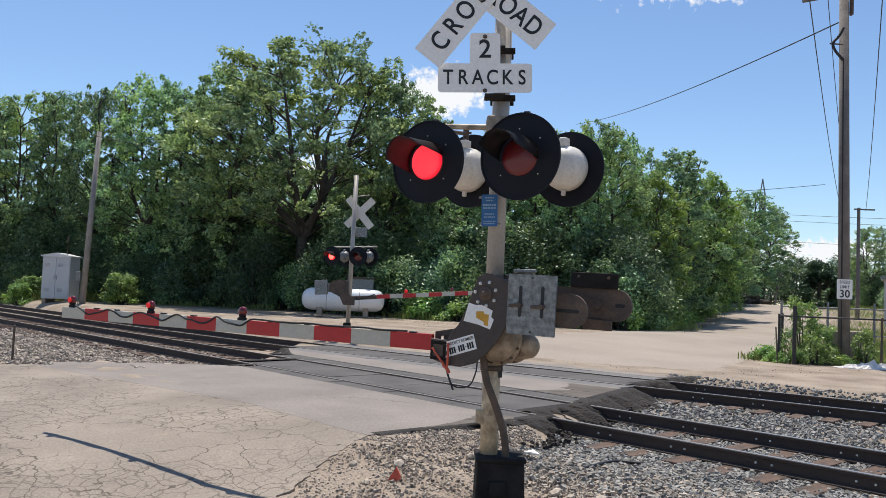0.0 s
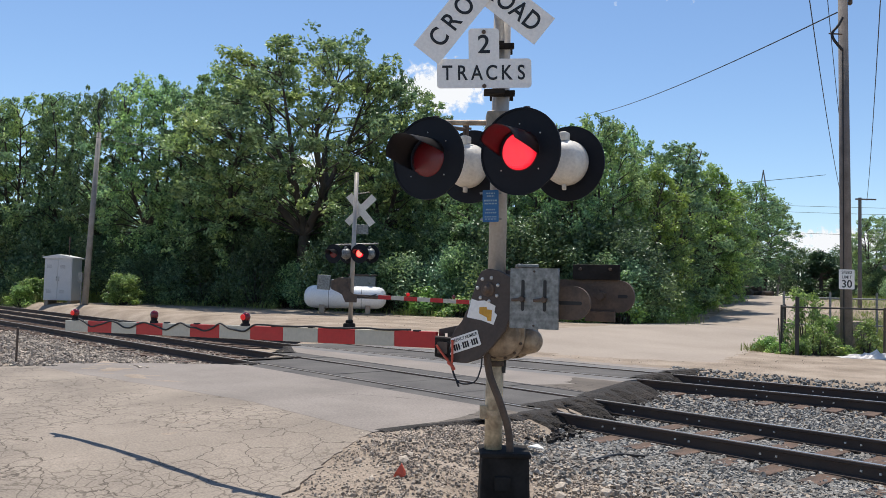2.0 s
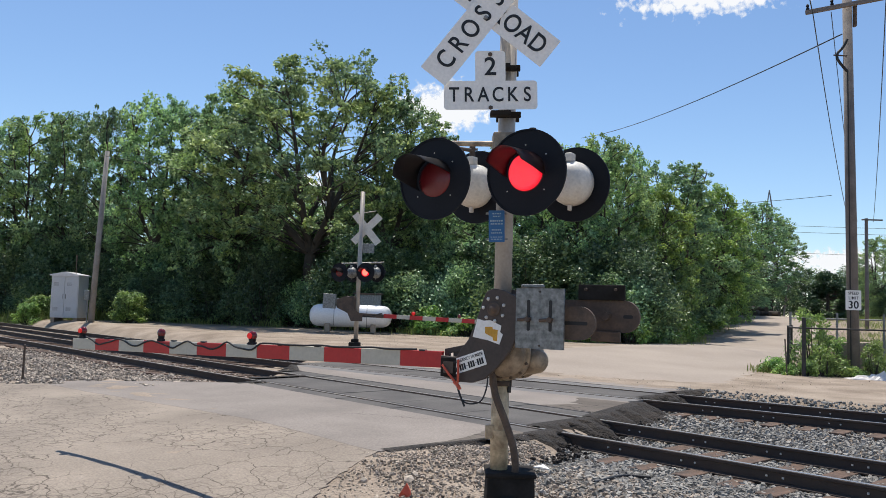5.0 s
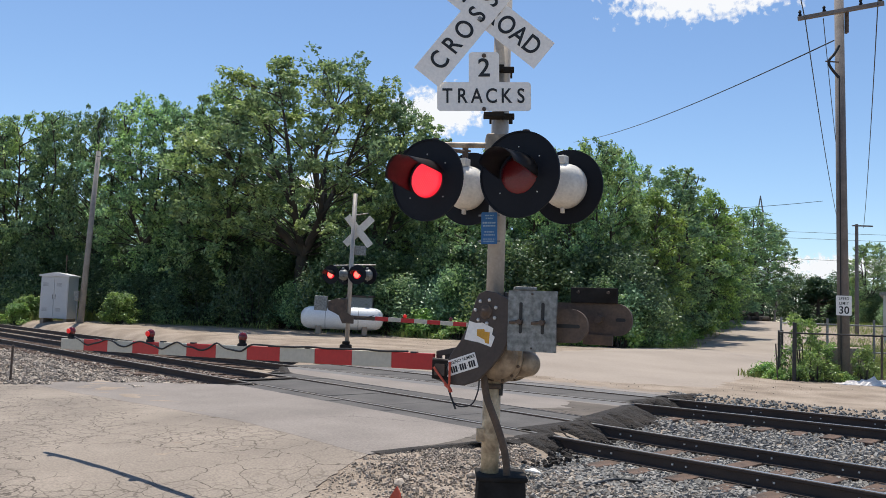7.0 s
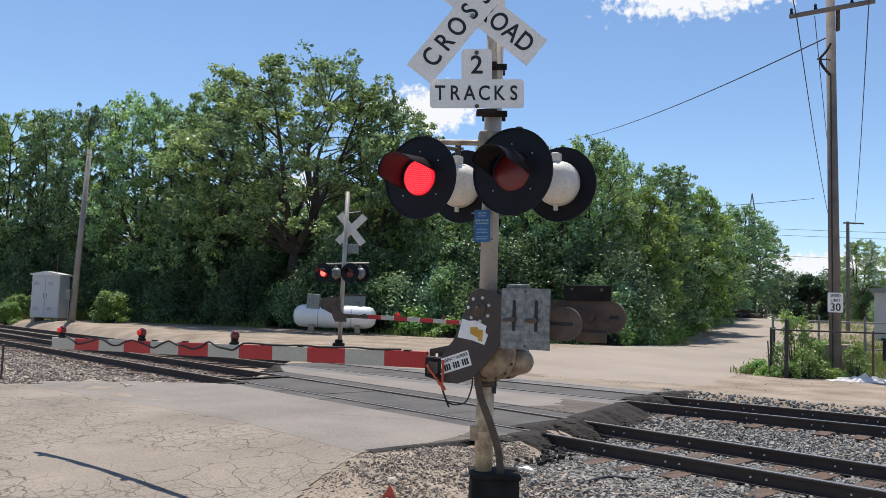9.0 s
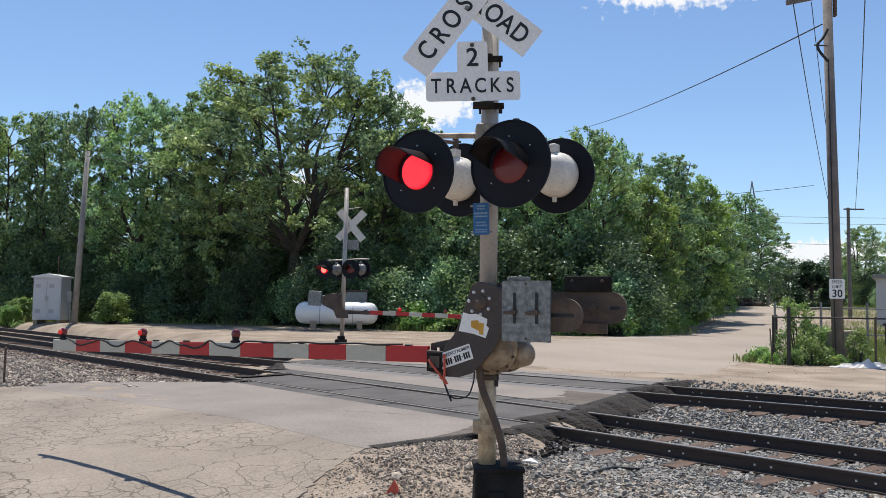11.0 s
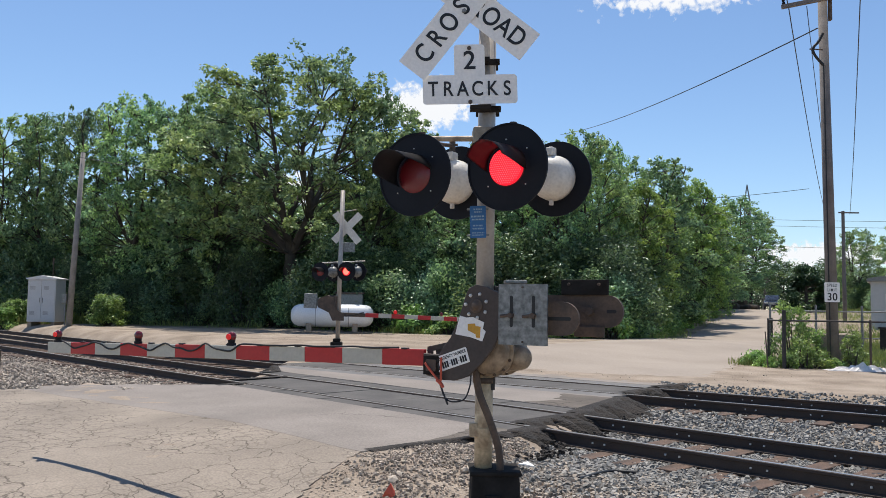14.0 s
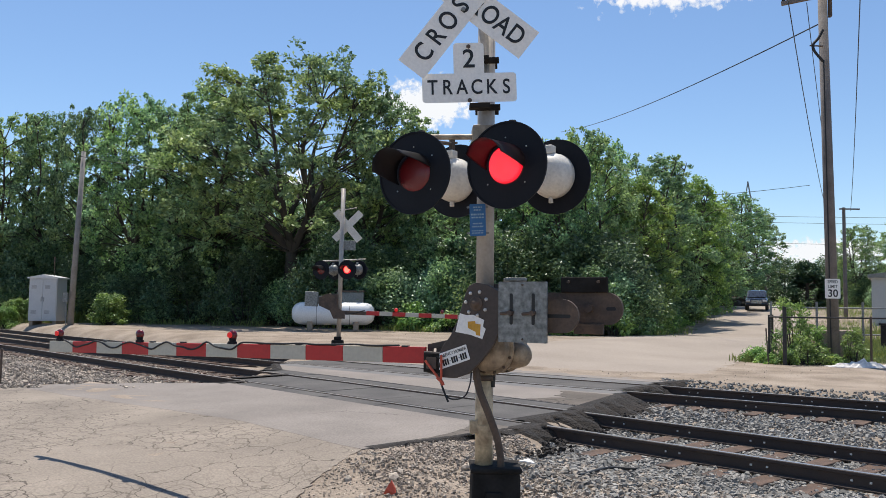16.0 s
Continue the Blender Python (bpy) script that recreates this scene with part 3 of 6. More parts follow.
def stones(name, n, xr, yr, size, material, seed, drop=0.0, keep=None):
    """A bed of broken stones, each a rough little block."""
    r = np.random.default_rng(seed)
    x, y = r.uniform(*xr, n), r.uniform(*yr, n)
    if keep is not None:
        ok = keep(x, y)
        x, y = x[ok], y[ok]
    n = len(x)
    s = r.uniform(0.6, 1.35, n) * size
    cube = np.array([(-1, -1, -1), (1, -1, -1), (1, 1, -1), (-1, 1, -1), (-1, -1, 1), (1, -1, 1), (1, 1, 1), (-1, 1, 1)], float) * 0.5
    v = cube[None] * (1 + r.uniform(-0.38, 0.3, (n, 8, 3))) * s[:, None, None] * np.stack([np.ones(n), r.uniform(0.6, 1, n), r.uniform(0.4, 0.75, n)], 1)[:, None]
    v[:, 4:, :2] *= r.uniform(0.45, 0.95, (n, 1, 1))
    a, b = r.uniform(0, 6.283, n), r.normal(0, 0.45, n)
    ca, sa, cb, sb = np.cos(a)[:, None], np.sin(a)[:, None], np.cos(b)[:, None], np.sin(b)[:, None]
    X, Z = v[..., 0] * cb + v[..., 2] * sb, -v[..., 0] * sb + v[..., 2] * cb
    X, Y = X * ca - v[..., 1] * sa, X * sa + v[..., 1] * ca
    z0 = heights(x, y) + s * r.uniform(0.05, 0.45, n) - drop
    P = np.stack([X + x[:, None], Y + y[:, None], Z + z0[:, None]], -1).reshape(-1, 3)
    q = np.array([(0, 3, 2, 1), (4, 5, 6, 7), (0, 1, 5, 4), (1, 2, 6, 5), (2, 3, 7, 6), (3, 0, 4, 7)])
    F = (np.arange(n)[:, None, None] * 8 + q[None]).reshape(-1, 4)
    ob = bulk(name, P.tolist(), F.tolist(), material)
    return tagged(ob, "loose bed of broken grey ballast stone round the ties", "ballast", kind="stuff")


def off_rails(x, y):
    yf = np_far_rail(x)
    ok = np.ones(len(x), bool)
    for ry in (RAIL_Y[0], RAIL_Y[1], yf, yf + 1.508):
        ok &= np.abs(y - ry) > 0.085
    inside = (x > left_end(y) - 0.2) & (x < right_end(y) + 0.35)
    r = np.random.default_rng(8)
    ph = (x - 0.18) / 0.52
    on_tie = (np.abs(ph - np.round(ph)) * 0.52 < 0.10) & ((np.abs(y - 9.414) < 1.28) | (np.abs(y - yf - 0.754) < 1.28))
    return ok & ~inside & ~(on_tie & (r.uniform(0, 1, len(x)) < 0.66)) & (r.uniform(0, 1, len(x)) < 1.1 - 0.9 * np_step(6.7, 5.9, y)) & (y < yf + 2.2 + r.uniform(0, 0.8, len(x)))


stones("ballast", 34000, (-8.6, 1.5), (7.6, 10.3), 0.046, STONE, 21, keep=off_rails)
stones("ballast", 15000, (-8.2, 1.5), (6.0, 8.6), 0.052, STONE, 29, keep=lambda x, y: off_rails(x, y) & (np.random.default_rng(7).uniform(0, 1, len(x)) < 0.25 + np_step(6.0, 7.2, y)))
stones("ballast", 15000, (-8.2, 1.5), (6.0, 8.6), 0.044, STONE_TAN, 27, keep=lambda x, y: off_rails(x, y) & (np.random.default_rng(6).uniform(0, 1, len(x)) < 1.15 - np_step(7.0, 8.4, y)))
stones("ballast", 26000, (-9.8, 2.5), (10.1, 17.5), 0.056, STONE, 22, keep=off_rails)
stones("ballast", 9000, (-30, -14.6), (6.2, 11.0), 0.062, STONE_TAN, 23, keep=off_rails)
stones("ballast", 5000, (-19, -14.5), (4.6, 8.7), 0.055, STONE_TAN, 24, keep=lambda x, y: (x < -16.3 + 0.2 * np.sin(y * 9)) | (y > 6.6 + 0.15 * np.sin(x * 7)))
stones("ballast", 5000, (-30, -16.6), (4.2, 6.8), 0.058, STONE_TAN, 30)
crumbs = stones("asphalt_crumbs", 5000, (-8.9, -6.2), (6.6, 12.8), 0.05, TAR, 33, drop=-0.05, keep=lambda x, y: off_rails(x, y) & (x < right_end(y) + 0.75 + 0.15 * np.sin(y * 8)) & (np.random.default_rng(12).uniform(0, 1, len(x)) < 0.5))
tagged(crumbs, "dark crumbs of broken asphalt on the crossing's slopes", "rubble")
rub = stones("rubble", 21000, (-7.4, -2.3), (3.6, 7.9), 0.028, STONE_TAN, 25, keep=lambda x, y: (x + 0.25 * np.sin(y * 5) > -7.05 + np_step(5.8, 4.2, y) * 1.15) & (np.random.default_rng(1).uniform(0, 1, len(x)) < 0.40 + 0.60 * np_step(5.4, 6.6, y)))
grit = stones("grit", 12000, (-7.6, -2.3), (2.8, 6.6), 0.017, STONE_TAN, 28, keep=lambda x, y: x + 7.3 - 0.62 * np.clip(5.6 - y, 0, 12) > 0.1 * np.sin(y * 11))
tagged(grit, "fine grit scattered over the dirt shoulder", "gravel")
tagged(rub, "scattered small stones on the dirt shoulder", "gravel")
rub2 = stones("pebbles", 1500, (-34, -8), (15.8, 26), 0.02, STONE_TAN, 26)
tagged(rub2, "scattered pebbles on the far dirt verge", "gravel")


# ---- the near crossing signal ----
YAW = 47.38
AIM = -31.6  # turn of the lamps and of the gate from the signal's own front
rs = random.Random(11)


def lamp_head(parent, x, y, z, turn, glow=True, roll=0.0, shell=HOUSING, dot_rows=True, small=False):
    """A flashing-light unit: background disc, visor, lens, housing, and the lit diode plate that comes forward when it shines."""
    head = new("signal_light")
    head.parent = parent
    head.matrix_basis = pose(x, y, z, 0, 0, turn)
    bm = bmesh.new()
    disc_ring(bm, 0.342, -0.006, 0.004, 48, 0.152)
    disc_ring(bm, 0.342, -0.014, -0.006, 48, 0.330)
    part("background_disc", bm, BLACK_PAINT, head, "round flat black background plate")
    if not small:
        for a in (38, 92, 222, 318):
            q = radians(a)
            bm = bmesh.new()
            bmesh.ops.create_icosphere(bm, subdivisions=1, radius=0.0065, matrix=Matrix.Translation((0.215 * math.cos(q), -0.008, 0.215 * math.sin(q))))
            part("bolt", bm, BOLT, head)
    bm = bmesh.new()
    lathe(bm, [(0.14, 0.012), (0.19, 0.012), (0.206, 0.03), (0.202, 0.09), (0.186, 0.145), (0.15, 0.20), (0.09, 0.232), (0.03, 0.24)], 32)
    box(bm, -0.035, 0.035, 0.05, 0.15, 0.19, 0.27, 0.012)
    box(bm, 0.16, 0.212, 0.08, 0.13, -0.02, 0.05, 0.008)
    box(bm, -0.016, 0.016, 0.07, 0.11, -0.25, -0.2, 0.006)
    part("housing", bm, shell, head, "silver-painted round lamp housing", True)
    bm = bmesh.new()
    lathe(bm, [(0.156, 0.0), (0.152, -0.012), (0.11, -0.026), (0.05, -0.034), (0.01, -0.036)], 32)
    lens = part("lens", bm, RED_LENS, head, "dark red ribbed lens", True)
    bm = bmesh.new()
    n, k, L, r = 26, 6, 0.40, 0.166
    rows = []
    for j in range(k + 1):
        rows.append([])
        cut = -12 + 34 * j / k
        for i in range(n + 1):
            q = radians(cut + (180 - 2 * cut) * i / n)
            droop = math.sin(q)
            yy = -0.012 - L * (j / k) * (0.92 + 0.08 * max(0.0, droop))
            rows[-1].append(bm.verts.new((r * math.cos(q) * (1 - 0.05 * j / k), yy, r * math.sin(q) * (1 + 0.06 * j / k) - 0.035 * j / k)))
    for j in range(k):
        for i in range(n):
            bm.faces.new((rows[j][i], rows[j][i + 1], rows[j + 1][i + 1], rows[j + 1][i]))
    bmesh.ops.solidify(bm, geom=list(bm.faces), thickness=0.004)
    bmesh.ops.rotate(bm, verts=bm.verts, cent=(0, 0, 0), matrix=Matrix.Rotation(radians(-roll), 3, "Y"))
    part("visor", bm, HOOD, head, "dusty black visor over the lens", True)
    if not glow:
        return head, None
    bm = bmesh.new()
    lathe(bm, [(0.147, 0.012), (0.147, 0.0), (0.12, -0.016), (0.06, -0.026), (0.01, -0.028)], 32)
    for f in bm.faces:
        f.material_index = 0
    if small:
        bmesh.ops.create_uvsphere(bm, u_segments=12, v_segments=8, radius=0.125, matrix=Matrix.Translation((0, -0.012, 0)) @ Matrix.Diagonal((1, 0.4, 1, 1)))
        for f in bm.faces:
            if f.calc_center_median().length < 0.126 and f.calc_center_median().y < -0.028:
                f.material_index = 1
    else:
        p = 0.0185
        for i in range(-8, 9):
            for j in range(-9, 10):
                px, pz = (i + 0.5 * (j % 2)) * p, j * p * 0.866
                d = math.hypot(px, pz)
                if d < 0.138:
                    yy = -0.029 + 0.75 * d * d
                    c = bmesh.ops.create_circle(bm, cap_ends=True, radius=0.0052, segments=6, matrix=Matrix.Translation((px, yy - 0.003, pz)) @ pose(0, 0, 0, 90))
                    for v in c["verts"]:
                        for f in v.link_faces:
                            f.material_index = 1
    lit = part("diode_plate", bm, [LED, LED_WARM if small else LED_DOT], head, "glowing red diode plate", False)
    lit.matrix_basis = pose(0, 0.06, 0)
    return head, lit


def blade(bm, length, width, t):
    return box(bm, -length / 2, length / 2, -t / 2, t / 2, -width / 2, width / 2, 0.002)


def hexbolt(bm, x, y, z, r=0.014):
    m = Matrix.Translation((x, y, z)) @ pose(0, 0, 0, 90)
    bmesh.ops.create_cone(bm, cap_ends=True, segments=6, radius1=r, radius2=r * 0.8, depth=0.014, matrix=m)


signal = thing("crossing_signal", pose(-4.743, 4.976, 0, 0, 0, YAW), "railroad crossing signal with flashing red lights on a worn silver mast", "railroad signal", "crossing signals")
bm = bmesh.new()
rod(bm, (0, 0, 1.12), (0, 0, 4.28), 0.0735, 0.0735, 28)
part("mast", bm, MAST_PAINT, signal, "aluminium-painted round steel mast", True)
bm = bmesh.new()
rod(bm, (0, 0, 0.2), (0, 0, 1.12), 0.0735, 0.0735, 28)
part("mast_foot", bm, MAST_WORN, signal, "cream paint flaking to rust on the lower mast", True)
bm = bmesh.new()
disc = lathe(bm, [(0.084, -0.02), (0.084, 0.02)], 24)
bmesh.ops.rotate(bm, verts=bm.verts, cent=(0, 0, 0), matrix=Matrix.Rotation(radians(90), 3, "X"))
bmesh.ops.translate(bm, verts=bm.verts, vec=(0, 0, 0.60))
box(bm, -0.12, -0.05, -0.06, 0.0, 0.55, 0.66, 0.008)
part("clamp", bm, MAST_WORN, signal)
bm = bmesh.new()
box(bm, -0.10, 0.28, -0.20, 0.17, -0.34, 0.27, 0.02)
for v in bm.verts:
    if v.co.z < 0:
        v.co.x = 0.09 + (v.co.x - 0.09) * 1.1
        v.co.y *= 1.1
box(bm, -0.115, 0.295, -0.215, 0.185, 0.262, 0.30, 0.012)
box(bm, 0.0, 0.13, -0.24, -0.2, 0.0, 0.12, 0.01)
part("junction_base", bm, DARK_BOX, signal, "black steel junction box at the mast's foot")
tube("conduit", smooth_line([(-0.08, -0.16, 1.1), (-0.05, -0.17, 0.92), (0.03, -0.17, 0.72), (0.10, -0.15, 0.52), (0.125, -0.13, 0.38), (0.13, -0.12, 0.27)]), 0.03, RUSTY, signal)
bm = bmesh.new()
box(bm, 0.055, 0.085, -0.062, -0.04, 0.93, 1.02, 0.003)
part("number_tag", bm, SIGN_BLACK, signal)

# crossbuck and track-count sign
cb = new("crossbuck")
cb.parent = signal
cb.matrix_basis = pose(-0.215, -0.20, 4.085, 0, 0, 0)
for ang, text, dx, dy, dz, length, width, q0, pitch in ((53, "CROSSING", 0.0, -0.014, 0.0, 1.40, 0.262, -0.522, 0.167), (-37, "RAILROAD", 0.024, 0.0, 0.057, 1.32, 0.28, -0.423, 0.135)):
    bm = bmesh.new()
    blade(bm, length, width, 0.005)
    b = part("blade", bm, SIGN_WHITE, cb, "white crossbuck blade with black letters")
    b.matrix_basis = pose(dx, dy, dz, 0, -ang, 0)
    for i, ch in enumerate(text):
        lettering("letter", ch, 0.22, SIGN_BLACK, cb, pose(dx, dy, dz, 0, -ang, 0) @ pose(q0 + i * pitch, -0.0045, 0), 1, 0.82)
bm = bmesh.new()
hexbolt(bm, 0.005, -0.03, -0.05, 0.02)
box(bm, -0.03, 0.03, 0.0, 0.2, -0.06, 0.02, 0.005)
part("bracket", bm, GALV, cb)
sign = new("track_count_sign")
sign.parent = signal
sign.matrix_basis = pose(-0.153, -0.195, 3.385, 0, -2.0, 0)
bm = bmesh.new()
plate(bm, rounded(-0.388, 0.388, -0.121, 0.121, 0.028), -0.004, 0.0)
plate(bm, rounded(-0.126, 0.126, 0.10, 0.375, 0.028), -0.0035, 0.0005)
part("sign_plate", bm, SIGN_WHITE, sign, "white sign plate with black letters and rounded corners")
lettering("digit", "2", 0.215, SIGN_BLACK, sign, pose(0, -0.006, 0.235))
for i, ch in enumerate("TRACKS"):
    lettering("letter", ch, 0.172, SIGN_BLACK, sign, pose(-0.303 + i * 0.1215, -0.006, 0.0), 1, 0.82)
bm = bmesh.new()
for z in (0.345, -0.105):
    bm = bmesh.new()
    hexbolt(bm, 0.0, -0.01, z, 0.020)
    part("bolt", bm, RUSTY, sign)
bm = bmesh.new()
for z in (-0.14, 0.26):
    bm = bmesh.new()
    box(bm, 0.0, 0.17, 0.02, 0.13, z - 0.02, z + 0.02, 0.004)
    box(bm, 0.06, 0.26, 0.10, 0.13, z - 0.025, z + 0.025, 0.004)
    box(bm, 0.06, 0.26, 0.27, 0.29, z - 0.025, z + 0.025, 0.004)
    rod(bm, (0.245, 0.06, z), (0.245, 0.32, z), 0.009)
    part("bracket", bm, DARK_BOX, sign)

# crossarm and four lamp heads
ca = Vector((-0.851, 0.524, 0))
bm = bmesh.new()
c0 = Vector((-0.03, -0.06, 3.03))
rod(bm, c0 + ca * 0.60 + Vector((0, 0, 0.03)), c0 - ca * 0.40 - Vector((0, 0, 0.06)), 0.024, n=16)
part("crossarm", bm, BRONZE, signal, "rust-stained pipe crossarm", False)
bm = bmesh.new()
box(bm, -0.12, 0.10, -0.12, 0.10, 2.94, 3.10, 0.02)
part("crossarm_hub", bm, BRONZE, signal)
hl, lit_l = lamp_head(signal, -0.595, -0.16, 2.677, AIM, roll=24)
hr, lit_r = lamp_head(signal, 0.125, -0.55, 2.687, AIM)
bl, _ = lamp_head(signal, -0.219, 0.73, 2.75, AIM + 180, False)
br, _ = lamp_head(signal, 0.662, 0.53, 2.77, AIM + 180, False)
for hx, hy, hz in ((-0.595, -0.16, 2.677), (0.125, -0.55, 2.687), (-0.219, 0.73, 2.75), (0.662, 0.53, 2.77)):
    bm = bmesh.new()
    e = c0 + ca * (0.58 if hx in (-0.595, -0.219) else -0.40)
    back = Vector((hx, hy, hz + 0.27)) + Vector((0.524, 0.851, 0)) * (0.1 if hy < 0 else -0.1)
    if hx == 0.662:
        e, back = e - Vector((0, 0, 0.10)), back - Vector((0.12, 0.0, 0.02))
    rod(bm, e, back + Vector((0, 0, 0.06)), 0.018)
    rod(bm, back + Vector((0, 0, 0.10)), back - Vector((0, 0, 0.04)), 0.028)
    rod(bm, back + Vector((-0.05, 0, 0.07)), back + Vector((0.05, 0, 0.07)), 0.012)
    part("lamp_hanger", bm, RUSTY, signal)

# blue notice, its lines unreadable
bl_sign = new("notice_sign")
bl_sign.parent = signal
bl_sign.matrix_basis = pose(-0.072, -0.13, 2.30, 0, -1.5, -8)
bm = bmesh.new()
plate(bm, rounded(-0.066, 0.066, -0.132, 0.132, 0.008), -0.003, 0.0)
part("sign_plate", bm, BLUE, bl_sign, "small blue notice with rows of white lettering")
bm = bmesh.new()
for z, w, h in ((0.105, 0.035, 0.010), (0.082, 0.03, 0.010), (0.045, 0.055, 0.014), (0.02, 0.05, 0.012), (-0.03, 0.04, 0.012), (-0.055, 0.045, 0.012), (-0.09, 0.05, 0.008), (-0.108, 0.048, 0.008)):
    x = -w
    while x < w:
        d = rs.uniform(0.008, 0.02)
        box(bm, x, min(w, x + d), -0.0045, -0.003, z - h / 2, z + h / 2)
        x += d + 0.005
tagged(part("writing", bm, mat("faded white print", (0.30, 0.42, 0.52), 0.5, bump=0), bl_sign), kind="stuff")
bm = bmesh.new()
for z in (-0.115, 0.10):
    bm = bmesh.new()
    box(bm, -0.09, 0.09, 0.003, 0.02, z, z + 0.015, 0.002)
    part("strap", bm, GALV, bl_sign)

# gate mechanism fixed to the mast
bm = bmesh.new()
m = pose(0.10, -0.02, 1.25, 0, 0, AIM)
lathe(bm, [(0.05, -0.24), (0.17, -0.22), (0.185, -0.18), (0.185, -0.03), (0.20, -0.02), (0.20, 0.02), (0.185, 0.03), (0.185, 0.2), (0.16, 0.24), (0.05, 0.25)], 28)
bmesh.ops.transform(bm, matrix=m, verts=bm.verts)
part("mechanism_housing", bm, BRONZE, signal, "grimy cast housing of the gate drive", True)
for q in (-0.11, 0.11):
    bm = bmesh.new()
    lathe(bm, [(0.15, q - 0.016), (0.212, q - 0.013), (0.212, q + 0.013), (0.15, q + 0.016)], 28)
    bmesh.ops.transform(bm, matrix=m, verts=bm.verts)
    part("housing_flange", bm, BRONZE, signal, "", True)
    for a in range(200, 341, 28):
        bm = bmesh.new()
        ca_, sa_ = math.cos(radians(a)), math.sin(radians(a))
        rod(bm, (0.196 * ca_, q - 0.03, 0.196 * sa_), (0.196 * ca_, q + 0.03, 0.196 * sa_), 0.012, n=6)
        bmesh.ops.transform(bm, matrix=m, verts=bm.verts)
        part("bolt", bm, RUSTY, signal)
bm = bmesh.new()
lathe(bm, [(0.03, -0.20), (0.075, -0.195), (0.105, -0.16), (0.125, -0.08), (0.128, 0.02), (0.115, 0.10), (0.13, 0.105), (0.13, 0.135), (0.10, 0.14), (0.04, 0.15)], 24)
bmesh.ops.transform(bm, matrix=pose(0.22, -0.05, 1.20, 0, 0, 38) @ Matrix.Scale(0.88, 4), verts=bm.verts)
part("gear_case", bm, BRONZE, signal, "grimy bulging gear case with a bolted rim", True)
bm = bmesh.new()
for z in (1.075, 1.005):
    disc_ring(bm, 0.094, z - 0.022, z + 0.022, 24, 0.07)
bmesh.ops.rotate(bm, verts=bm.verts, cent=(0, 0, 0), matrix=Matrix.Rotation(radians(90), 3, "X"))
part("mast_collar", bm, RUSTY, signal, "dark clamp collar under the drive", True)
bm = bmesh.new()
box(bm, -0.10, 0.14, -0.16, 0.14, 1.42, 1.74, 0.03)
part("mechanism_bracket", bm, RUSTY, signal)
bm = bmesh.new()
box(bm, 0.16, 0.34, -0.10, 0.08, 1.80, 1.83, 0.008)
rod(bm, (0.25, -0.01, 1.70), (0.25, -0.01, 1.80), 0.05)
part("mechanism_cap", bm, GALV, signal)

# the gate: arm, side plate, counterweights; it turns about the hub
HUB = Vector((-0.08, -0.30, 1.615))
gate = new("gate_arm")
gate.parent = signal
gate["label"] = "red and white striped gate arm lowered across the lane"
GATE_REST = pose(HUB.x, HUB.y, HUB.z, 0, 0, AIM)
gate.matrix_basis = GATE_REST
# in the gate's space x runs back along the arm (the tip is at -x), and -y faces the road
bm = bmesh.new()
plate(bm, [(-0.10, 0.08), (-0.07, 0.14), (-0.01, 0.165), (0.09, 0.15), (0.20, 0.10), (0.22, -0.18), (0.15, -0.33), (0.05, -0.45), (-0.07, -0.56), (-0.19, -0.60),
           (-0.33, -0.60), (-0.47, -0.565), (-0.49, -0.395), (-0.335, -0.40), (-0.30, -0.335), (-0.235, -0.26), (-0.17, -0.13), (-0.13, -0.01)], -0.015, 0.015)
bmesh.ops.bevel(bm, geom=list(bm.edges), offset=0.004, segments=1, affect="EDGES")
part("side_plate", bm, PLATE, gate, "rust-brown steel side plate of the gate")
bm = bmesh.new()
plate(bm, [(-0.10, 0.08), (-0.07, 0.14), (-0.01, 0.165), (0.09, 0.15), (0.14, 0.0), (0.08, -0.2), (-0.12, -0.2), (-0.13, -0.01)], 0.32, 0.35)
part("far_plate", bm, PLATE, gate)
bm = bmesh.new()
plate(bm, [(-0.515, -0.405), (-0.515, -0.345), (-0.24, -0.285), (-0.24, -0.33), (-0.47, -0.38), (-0.47, -0.405)], 0.09, 0.115)
box(bm, -0.44, -0.24, 0.10, 0.13, -0.57, -0.35, 0.006)
part("arm_bracket", bm, PLATE, gate)
bm = bmesh.new()
lathe(bm, [(0.006, -0.055), (0.022, -0.052), (0.026, -0.034), (0.036, -0.032), (0.038, -0.026), (0.05, -0.03), (0.058, -0.026), (0.06, -0.016), (0.06, 0.0)], 24)
part("hub", bm, RUSTY, gate, "dark worn steel hub with a raised ring", True)
for i in range(7):
    q = radians(20 + i * 360 / 7)
    bm = bmesh.new()
    bmesh.ops.create_uvsphere(bm, u_segments=10, v_segments=6, radius=0.015, matrix=Matrix.Translation((0.095 * math.cos(q) + 0.0, -0.018, 0.095 * math.sin(q))))
    part("bolt", bm, BOLT, gate, "", True)
bm = bmesh.new()
box(bm, -0.485, -0.33, -0.022, 0.0, -0.565, -0.41, 0.004)
part("root_clamp", bm, DARK_BOX, gate)
bm = bmesh.new()
plate(bm, rounded(-0.455, -0.36, -0.535, -0.44, 0.01), -0.03, -0.02)
part("clamp_plate", bm, RUSTY, gate)

